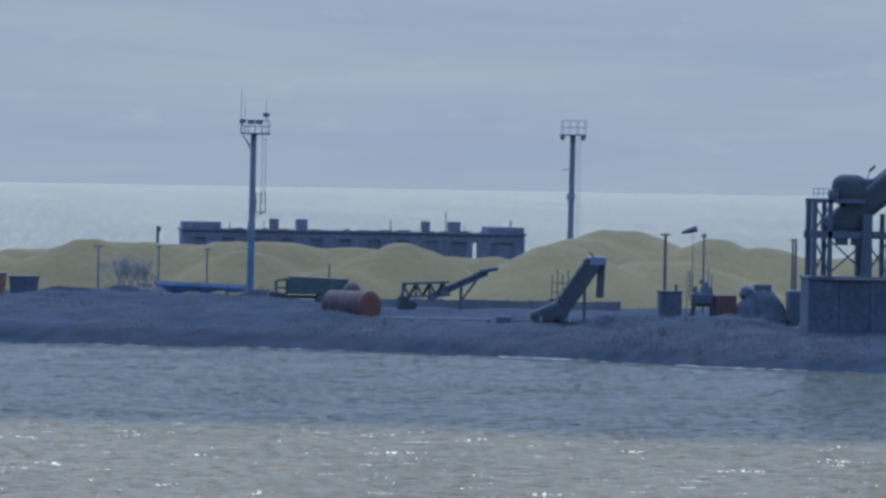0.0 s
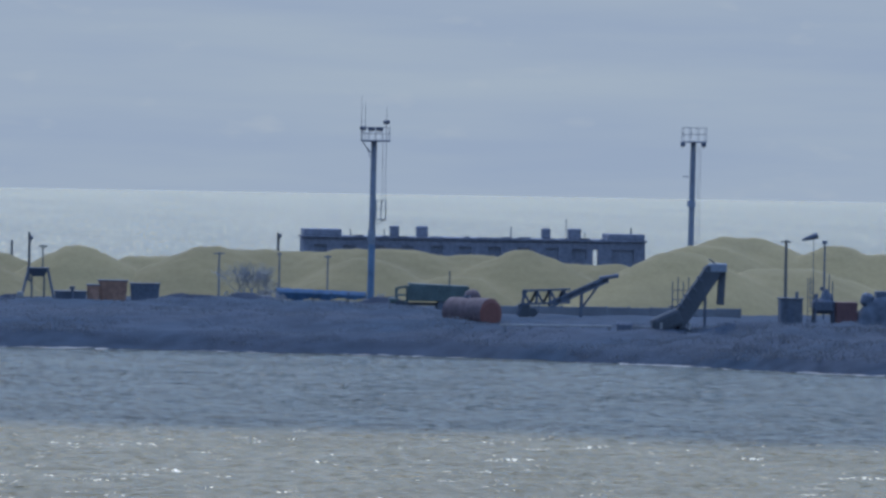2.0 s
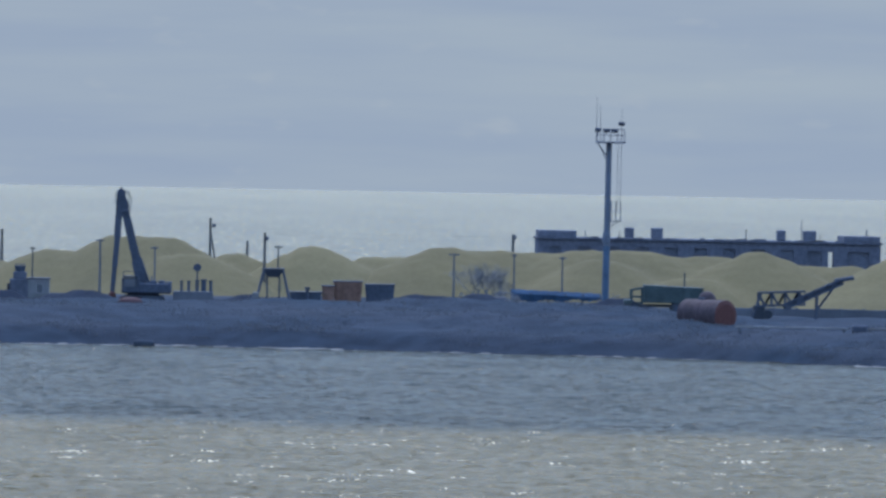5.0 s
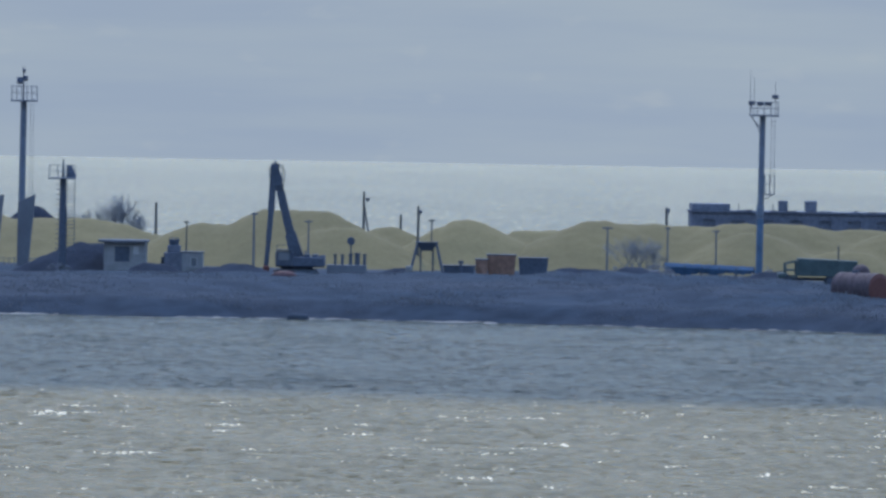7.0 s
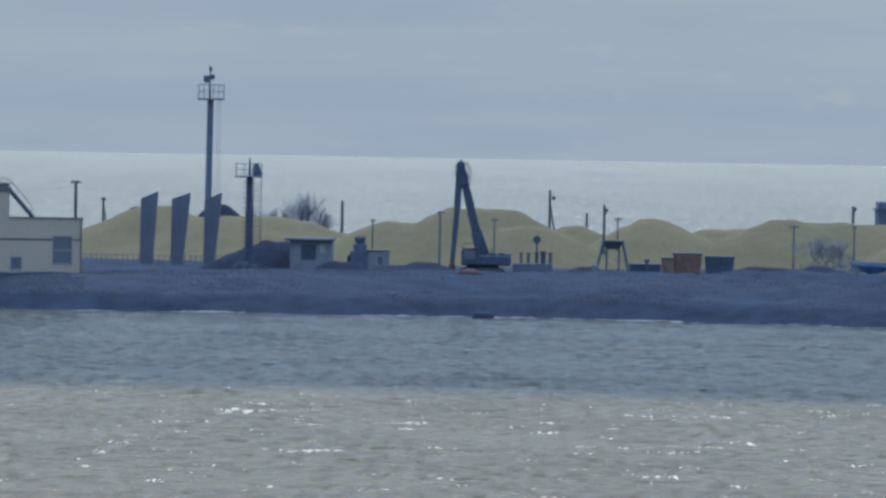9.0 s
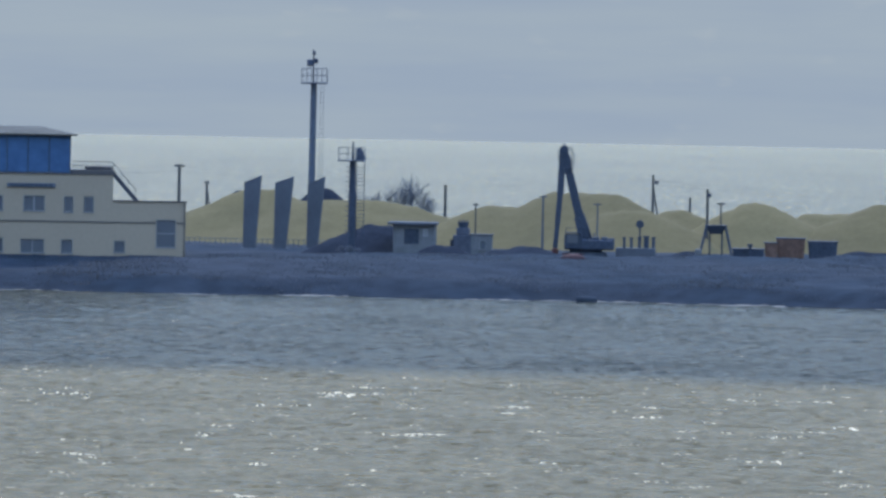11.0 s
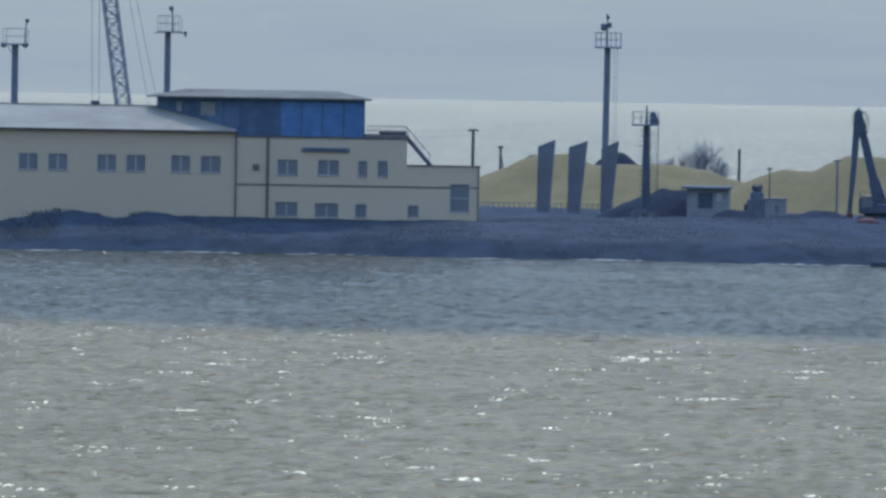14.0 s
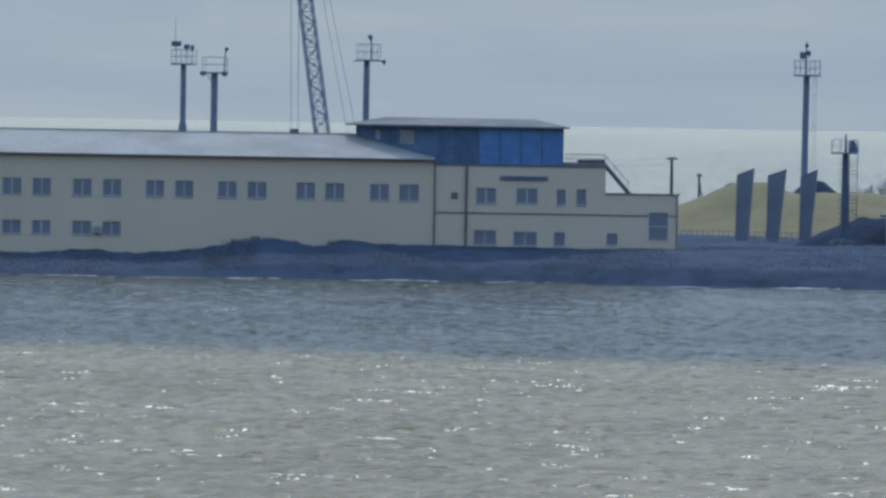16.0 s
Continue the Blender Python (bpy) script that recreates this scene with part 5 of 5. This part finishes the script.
y = 470
z0 = ground_z(53, y)
cv = thing("bucket_elevator", 53.0, y, z0, 0, "steep dark enclosed loading conveyor with a hanging chute", "conveyor", "conveyors")
rise = 7.5 - z0
part("casing", bevel(box(B(), -1.15, 0, 0.2, 1.4, 1.35, math.hypot(3.2, rise), ry=math.degrees(math.atan2(3.2, rise))), 0.05), M_RUBBER, cv, "dark enclosed casing")
part("boot", bevel(box(B(), -1.5, 0, -0.2, 2.6, 1.8, 1.5, ry=-24), 0.35, 2), M_RUBBER, cv, "dark feed boot sunk in the ground")
part("walkway", box(B(), -0.75, 0.9, 4.45 - z0, 1.7, 0.8, 0.12), M_STEEL, cv)
for k in range(7):
    part("side_rib", beam(B(), (-0.95 + k * 0.5, -0.72, 0.9 + k * 0.76), (-1.45 + k * 0.5, -0.72, 1.25 + k * 0.76), 0.12), M_STEEL, cv)
part("walkway_prop", beam(B(), (-1.35, 0.9, 0), (-1.35, 0.9, 4.5 - z0), 0.14), M_STEEL, cv)
part("head", bevel(box(B(), 2.35, 0, 7.45 - z0, 1.45, 1.4, 0.75), 0.08), M_MAST, cv, "grey head box")
part("chute", bevel(beam(B(), (2.75, 0, 7.5 - z0), (2.62, 0, 4.75 - z0), 0.5, 0.6), 0.03), M_RUBBER, cv, "hanging rubber chute")
part("leg", beam(B(), (1.35, 0.5, -0.1), (1.35, 0.5, 5.9 - z0), 0.12), M_STEEL, cv)
part("leg", beam(B(), (1.35, -0.5, -0.1), (1.35, -0.5, 5.9 - z0), 0.12), M_STEEL, cv)
for k in range(4):
    part("gantry_post", beam(B(), (-1.3 + k * 0.45, 0.9, 0), (-1.3 + k * 0.45, 0.9, (6.6 if k % 2 == 0 else 7.0) - z0), 0.08), M_STEEL, cv)
for zz in (5.1, 5.9):
    part("gantry_rail", beam(B(), (-1.35, 0.9, zz - z0), (0.15, 0.9, zz - z0), 0.07), M_STEEL, cv)
for k in range(2):
    part("foot_post", beam(B(), (-2.4 + k * 2.4, -1.0, -0.1), (-2.4 + k * 2.4, -1.0, 3.2 - z0), 0.2), M_PALE, cv, "pale concrete post")

# retaining wall in front of the heaps, of precast panels
wz = ground_z(50, 526) - 0.3
rw = thing("retaining_wall", 37.0, 527, wz, 0, "low grey precast wall holding back the heaps", "wall")
for k in range(13):
    part("panel", bevel(span(B(), k * 2.1, k * 2.1 + 2.04, 0, 0.2, 0, 3.15 - wz - 0.03 * (k % 3)), 0.02), M_CONCRETE, rw)
for k in range(14):
    part("post", bevel(box(B(), k * 2.1 - 0.03, 0.1, 0, 0.2, 0.34, 3.2 - wz), 0.02), M_CONCRETE, rw)

lp = thing("pipeline", 37.5, 474, ground_z(42, 474), 0, "pale pipe lying along the ground in sections", "pipe")
for a, b in ((0, 4.1), (4.2, 9.6), (11.2, 14.6)):
    part("pipe", tube(B(), (a, 0, 0.22), (b, 0, 0.2), 0.08, seg=10), M_PALE, lp)
for k in range(7):
    part("saddle", box(B(), 0.4 + k * 2.2, 0, -0.3, 0.25, 0.4, 0.42), M_CONCRETE, lp)
simple("winch", bevel(box(B(), 0, 0, 0, 1.3, 0.9, 0.65), 0.12), 47.9, 473, "small dark winch on the ground", "winch", M_STEEL)


# ---------------------------------------------------------------- plant at the end of the spit
y = 480
z0 = ground_z(62.8, y)
cb = thing("control_cabin", 62.85, y, z0, 0, "small pale control cabin with a stove pipe", "cabin")
part("wall_shell", bevel(box(B(), 0, 0, 0, 1.9, 1.8, 5.1 - z0), 0.04), M_TARPGREY, cb)
part("roof", bevel(box(B(), 0, 0, 5.104 - z0, 2.1, 2.0, 0.12), 0.03), M_TARPGREY, cb)
part("stove_pipe", tube(B(), (0.55, 0, 5.2 - z0), (0.55, 0, 5.75 - z0), 0.13, seg=8), M_STEEL, cb)
part("door", span(B(), -0.5, 0.2, -0.94, -0.903, 0, 1.95), M_STEEL, cb)
z0 = ground_z(65, y)
vt = thing("sampling_tower", 65.7, y, z0, 0, "dark steel frame of a small sampling tower", "tower")
for sx in (-0.9, 0.9):
    for sy in (-0.8, 0.8):
        part("leg", beam(B(), (sx, sy, -0.1), (sx * 0.7, sy * 0.7, 5.6 - z0), 0.14), M_STEEL, vt)
part("housing", bevel(box(B(), 0, 0, 3.9 - z0, 1.9, 1.5, 1.3), 0.3), M_STEEL, vt, "dark tapered housing")
part("cap", tube(B(), (0.2, 0, 5.2 - z0), (0.2, 0, 6.0 - z0), 0.55, 0.2, seg=8), M_STEEL, vt)
for u, zt in ((-1.15, 7.0), (0.45, 7.3), (0.75, 6.7)):
    part("rod", tube(B(), (u, 0, 4.5 - z0), (u, 0, zt - z0), 0.05, seg=6), M_STEEL, vt)
ladder(vt, -1.1, 0.3, 0.2, 6.9 - z0, 0.5, 0.4, 0.05)
z0 = ground_z(67.6, y)
rb = thing("red_trailer", 67.6, y, z0, 0, "faded red box trailer among the plant", "trailer")
part("body", bevel(box(B(), 0, 0, 0.7, 1.8, 2.0, 1.9), 0.06), M_RED, rb)
for sy in (-0.9, 0.9):
    wheel(rb, 0.1, sy, 0.45, 0.45)
part("drawbar", beam(B(), (-0.9, 0, 0.75), (-1.6, 0, 0.6), 0.1), M_STEEL, rb)
part("stand", beam(B(), (-0.8, 0, 0), (-0.8, 0, 0.75), 0.1), M_STEEL, rb)
z0 = ground_z(70.5, y)
mx = thing("covered_plant", 70.6, y, z0, 0, "grey tarpaulin-covered machine with a dark hatch on top", "plant")
bm = B()
bmesh.ops.create_grid(bm, x_segments=22, y_segments=12, size=1.0)
for v in bm.verts:
    u, w = v.co.x, v.co.y
    fall = max(abs(u), abs(w))
    v.co = Vector((u * (2.55 if fall > 0.99 else 2.0) + 0.15 * math.sin(5 * w), w * (1.7 if fall > 0.99 else 1.4), (5.45 - z0) * (1 - 0.10 * abs(u - 0.2) - 0.34 * smoothstep((fall - 0.45) / 0.55)) - 0.14 * math.sin(7 * u + 2 * w) * fall - 0.1 * math.sin(11 * u - 5 * w) * fall))
    if fall > 0.99:
        v.co.z = -0.05
part("cover", bm, M_TARPGREY, mx, "grey folded tarpaulin", smooth=True)
part("hatch", bevel(box(B(), 0.25, 0, 5.3 - z0, 1.4, 1.2, 0.6), 0.06), M_STEEL, mx, "dark hatch box")
part("shoulder", bevel(box(B(), -1.35, -0.2, 4.6 - z0, 1.0, 1.4, 1.15, ry=18), 0.25), M_STEEL, mx)
z0 = ground_z(74, 478)
vn = thing("service_van", 74.0, 478, z0, 0, "dark high-sided service van parked by the plant", "van")
part("body", bevel(box(B(), 0, 0, 0.5, 2.6, 2.0, 5.5 - z0 - 0.5), 0.2, 2), M_STEEL, vn)
for x in (-0.8, 0.8):
    for sy in (-0.9, 0.9):
        wheel(vn, x, sy, 0.42, 0.42)


def rig():
    """Steel loading frame with a hooded conveyor and a drum on top, over stacked dark containers."""
    y = 458
    z0 = ground_z(74, y) - 0.05
    X = 71.55
    r = thing("loading_rig", X, y, z0 - 0.38, 0, "dark steel loading rig with a hooded conveyor above containers", "loading rig")
    for x in (0.25, 1.55, 4.6, 6.4, 9.5):
        for sy in (0.0, 3.2):
            part("column", beam(B(), (x, sy, -0.1), (x, sy, 13.7 - z0 if x < 2 else 12.6 - z0), 0.42 if x == 0.25 else 0.8 if x == 4.6 else 0.36), M_STEEL, r)
    for k in range(4):
        a = 0.0 + k * 2.55
        c = part("container", bevel(span(B(), a - 0.25, a + 2.27, -0.8, 3.6, 0.0, 7.15 - z0), 0.05), M_CONTAINER, r, "dark corrugated container")
        for j in range(8):
            part("rib", span(B(), a - 0.15 + j * 0.3, a - 0.03 + j * 0.3, -0.86, -0.803, 0.2, 7.0 - z0), M_CONTAINER, c)
    part("deck", bevel(span(B(), -0.3, 10.2, -1.0, 4.0, 7.16 - z0, 7.45 - z0), 0.03), M_STEEL, r)
    part("kerb", span(B(), 1.8, 7.5, -1.12, -1.003, 7.2 - z0, 7.34 - z0), M_PALE, r)
    for zz, t in ((10.55, 0.6), (13.45, 0.35)):
        for sy in (0.0, 3.2):
            part("tie_beam", span(B(), -0.1 if zz < 13 else 0.0, 10.0 if zz < 13 else 4.4, sy - 0.18, sy + 0.18, zz - z0, zz + t - z0), M_STEEL, r)
    for a, b, lo, hi in ((0.25, 1.55, 7.6, 10.5), (1.55, 4.6, 7.7, 10.4), (0.25, 1.55, 11.1, 13.3), (4.6, 6.4, 7.6, 10.4), (6.4, 9.5, 7.6, 10.4)):
        for p, q in (((a, lo), (b, hi)), ((b, lo), (a, hi))):
            part("diagonal", beam(B(), (p[0], 0, p[1] - z0), (q[0], 0, q[1] - z0), 0.13), M_STEEL, r)
    for u in (2.6, 3.9):
        part("hanging_box", bevel(box(B(), u, 0.5, 10.0 - z0, 0.95, 1.0, 0.6), 0.06), M_STEEL, r)
    # rail and box on the top landing
    for k in range(6):
        part("rail_post", beam(B(), (0.1 + k * 0.4, -0.2, 13.8 - z0), (0.1 + k * 0.4, -0.2, 14.6 - z0 + 0.02), 0.045), M_PALE, r)
    for zz in (14.2, 14.62):
        part("guard_rail", beam(B(), (0.05, -0.2, zz - z0), (2.2, -0.2, zz - z0), 0.05), M_PALE, r)
    part("motor_box", bevel(box(B(), 1.75, 0.3, 13.8 - z0, 0.6, 0.6, 0.7), 0.05), M_STEEL, r)
    part("head_drum", bevel(box(B(), 3.35, 1.5, 13.25 - z0, 2.9, 2.4, 2.55), 0.95, 4), M_RUBBER, r, "rounded dark drum housing")
    part("drum_neck", bevel(box(B(), 4.9, 1.5, 14.6 - z0, 1.3, 1.6, 0.9), 0.12), M_STEEL, r)
    part("inlet", tube(B(), (1.95, 1.2, 14.9 - z0), (2.4, 1.2, 14.9 - z0), 0.25, seg=10), M_STEEL, r)
    hood = part("conveyor_hood", bevel(beam(B(), (1.7, 1.6, 11.0 - z0), (10.6, 1.6, 18.3 - z0), 2.1, 2.3), 0.55, 2), M_RUBBER, r, "dark hooded conveyor gallery")
    part("gallery_rib", beam(B(), (3.0, 0.75, 13.3 - z0), (10.0, 0.75, 19.1 - z0), 0.15), M_MAST, hood)
    for k in range(16):
        u = 4.0 + k * 0.38
        part("gallery_stud", beam(B(), (u, 0.72, 13.4 - z0 + k * 0.318), (u, 0.72, 14.3 - z0 + k * 0.318), 0.08), M_MAST, hood)
    part("tail_box", bevel(box(B(), 2.7, 1.5, 10.9 - z0, 3.3, 2.0, 1.5), 0.6, 3), M_RUBBER, r)
    lampp = part("lamp_arm", beam(beam(B(), (4.6, 1.0, 15.3 - z0), (4.95, 1.0, 16.1 - z0), 0.06), (4.9, 1.0, 16.1 - z0), (5.35, 1.0, 16.55 - z0), 0.2), M_STEEL, r, "bent lamp arm")


rig()

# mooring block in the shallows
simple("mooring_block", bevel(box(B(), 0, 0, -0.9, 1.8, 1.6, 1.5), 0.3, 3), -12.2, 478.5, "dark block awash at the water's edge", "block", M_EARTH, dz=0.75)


# ---------------------------------------------------------------- crane boom behind the office
def crane():
    y = 600
    z0 = ground_z(-95, y)
    X = -95.2
    c = thing("lattice_crane", X, y, z0, 0, "tall lattice crane boom with hanging hoist ropes", "crane")
    part("carrier", bevel(box(B(), 1.2, 0, 0.9, 4.5, 3.0, 2.2), 0.15), M_STEEL, c)
    for sy in (-1.4, 1.4):
        part("track", bevel(box(B(), 1.0, sy, 0, 5.0, 0.7, 0.95), 0.3, 2), M_RUBBER, c)
    foot, tip = Vector((-0.35, 0, 2.0)), Vector((-5.8, 0, 40.0))
    side = Vector((0.72, 0, 0.1))
    for sx in (-1, 1):
        for sy in (-0.7, 0.7):
            part("chord", tube(B(), foot + side * sx + Vector((0, sy, 0)), tip + side * sx * 0.9 + Vector((0, sy, 0)), 0.085, seg=6), M_MAST, c)
    n = 30
    bm = B()
    for k in range(n):
        a, b = foot.lerp(tip, k / n), foot.lerp(tip, (k + 1) / n)
        for sy in (-0.7, 0.7):
            s0, s1 = (-1, 1) if k % 2 else (1, -1)
            beam(bm, a + side * s0 + Vector((0, sy, 0)), b + side * s1 + Vector((0, sy, 0)), 0.09)
            beam(bm, a + side * s1 + Vector((0, sy, 0)), b + side * s0 + Vector((0, sy, 0)), 0.05)
            beam(bm, a - side + Vector((0, sy, 0)), a + side + Vector((0, sy, 0)), 0.06)
        for sx in (-1, 1):
            beam(bm, a + side * sx + Vector((0, -0.7, 0)), b + side * sx + Vector((0, 0.7, 0)), 0.07)
    tagged(part("lacing", bm, M_MAST, c, "zigzag lattice bars"), kind="stuff")
    for x0, x1 in ((-4.95, -5.05), (-4.2, -4.1)):
        part("hoist_rope", tube(B(), (x0, 0, 12.3 - z0), (x1 - 0.4, 0, 40.0), 0.027, seg=5), M_STEEL, c)
    part("hook_block", bevel(box(B(), -4.6, 0, 11.9 - z0, 0.95, 0.5, 0.5), 0.1), M_STEEL, c, "dark hook block")
    for x0, x1 in ((1.2, -4.6), (2.2, -4.2)):
        part("pendant_rope", tube(B(), (x0, 0, 12.0 - z0), (x1, 0, 39.5), 0.022, seg=5), M_STEEL, c)
    part("pendant_rope", tube(B(), (1.7, 1.0, 3.0), (1.2, 0, 12.0 - z0), 0.03, seg=5), M_STEEL, c)
    part("pendant_rope", tube(B(), (2.2, 1.0, 3.0), (2.2, 0, 12.0 - z0), 0.03, seg=5), M_STEEL, c)


crane()


# ---------------------------------------------------------------- bare trees and scrub
def bare_tree(x, y, height, spread, label, seed, name="bare_tree", stems=3):
    rng = random.Random(seed)
    z0 = ground_z(x, y) - 0.1
    t = thing(name, x, y, z0, 0, label, "tree", "bare trees")
    trunk, verts, faces = B(), [], []

    def twig(p, q, r):
        k = len(verts)
        for c, rr in ((p, r), (q, r * 0.6)):
            verts.extend((c.x + rr * math.cos(a), c.y + rr * math.sin(a), c.z) for a in (0, 2.1, 4.2))
        faces.extend(((k, k + 1, k + 4, k + 3), (k + 1, k + 2, k + 5, k + 4), (k + 2, k, k + 3, k + 5)))

    def grow(p, d, length, r, depth):
        q = p + d * length
        if depth < 2:
            tube(trunk, p, q, r, r * 0.65, seg=6)
        else:
            twig(p, q, max(r, 0.008))
        if depth >= 5:
            return
        for _ in range(4 if depth in (1, 2) else 3):
            nd = (d + Vector((rng.gauss(0, 0.5) * spread, rng.gauss(0, 0.45) * spread, rng.gauss(0.12, 0.3)))).normalized()
            grow(p.lerp(q, rng.uniform(0.5, 1.0)), nd, length * rng.uniform(0.55, 0.84), r * 0.6, depth + 1)

    for k in range(stems):
        a = rng.uniform(-0.5, 0.5) * spread
        grow(Vector((a, rng.uniform(-0.3, 0.3), 0)), Vector((a * 0.5, rng.uniform(-0.2, 0.2), 1)).normalized(), height * 0.29, height * 0.012, 0)
    part("trunk", trunk, M_TWIG, t)
    data = bpy.data.meshes.new("crown")
    data.from_pydata(verts, [], faces)
    data.materials.append(M_TWIG)
    crown = new("crown", data)
    crown.parent = t
    tagged(crown, "tangle of bare twigs", kind="stuff")


bare_tree(18.1, 526, 6.0, 1.2, "small bare leafless tree before the yellow heap", 3, stems=4)
bare_tree(19.7, 527, 5.2, 1.3, "small bare leafless tree before the yellow heap", 8, stems=3)
bare_tree(20.0, 524, 2.6, 1.4, "low bare bush beside the store", 5, "bare_bush", stems=3)
bare_tree(29.3, 510, 2.3, 1.5, "low bare bush at the foot of the mast", 31, "bare_bush", stems=4)
bare_tree(19.8, 511, 2.2, 1.6, "low bare bush beside the store", 33, "bare_bush", stems=4)
bare_tree(-34.6, 509, 1.5, 1.4, "low dark bush at the foot of the beacon mast", 35, "bare_bush", stems=5)
bare_tree(16.6, 525, 1.9, 1.2, "low bare bush on the bank", 6, "bare_bush", stems=2)
for tx, th, sd in ((-34.6, 8.6, 9), (-35.8, 7.4, 12), (-37.2, 6.6, 15), (-38.6, 6.3, 18), (-39.8, 5.8, 22), (-33.2, 7.2, 25), (-32.4, 5.9, 28)):
    bare_tree(tx, 610 + 0.1 * sd, th, 0.75, "bare leafless tree showing over the yellow heap", sd, stems=2)


def scrub():
    """Dry stalks and low brush over the bank, uncountable."""
    rng = np.random.RandomState(21)
    n = 15000
    xs = rng.uniform(-124, 92, n)
    s = 0.3 + 30 * rng.uniform(0, 1, n) ** 1.5
    shore = np.interp(xs, SHORE_X, SHORE_Y)
    ys = shore + s
    clump = fbm(xs, ys, 77, 0.05, 4)
    front = 493.15 + (xs + 69.31) * 0.1405
    ok = (clump > -0.75 + 0.5 * rng.rand(n)) & ~((xs < -47) & (ys > front - 0.8))
    # taller brush on the hummocks by the office and round the plant
    tall = 0.07 + 0.13 * np.clip(clump, 0, 1) + 0.26 * np.exp(-((xs + 84) / 9) ** 2) * (fbm(xs, ys * 0, 79, 0.12, 3) > 0.0) \
        + 0.20 * smoothstep((xs - 44) / 12) * np.clip(0.3 + fbm(xs, ys, 80, 0.08, 3), 0, 1)
    xs, ys, tall = xs[ok], ys[ok], tall[ok]
    zs = land_height(xs, ys)
    blades = 8
    x, y, z, h = (np.repeat(v, blades) for v in (xs, ys, zs, tall))
    m = len(x)
    x, y = x + rng.normal(0, 0.42, m), y + rng.normal(0, 0.42, m)
    h = h * rng.uniform(0.45, 1.25, m)
    a, w = rng.uniform(0, 6.28, m), rng.uniform(0.015, 0.045, m) + 0.06 * h
    lx, ly = rng.normal(0, 0.3, m) * h, rng.normal(0, 0.3, m) * h
    c, d = w * np.cos(a), w * np.sin(a)
    rows = [(x - c, y - d, z - 0.06), (x + c, y + d, z - 0.06), (x + lx * 0.5 + c * 0.8, y + ly * 0.5 + d * 0.8, z + h * 0.6),
            (x + lx, y + ly, z + h), (x + lx * 0.5 - c * 0.8, y + ly * 0.5 - d * 0.8, z + h * 0.55)]
    verts = np.stack([np.stack(r, -1) for r in rows], 1).reshape(-1, 3)
    faces = (np.arange(m) * 5)[:, None] + np.arange(5)[None]
    data = bpy.data.meshes.new("scrub")
    data.from_pydata(verts.tolist(), [], faces.tolist())
    data.materials.append(M_SCRUB)
    tagged(new("scrub", data), "dry blue-grey scrub and grass tufts over the bank", "scrub", kind="stuff")


scrub()
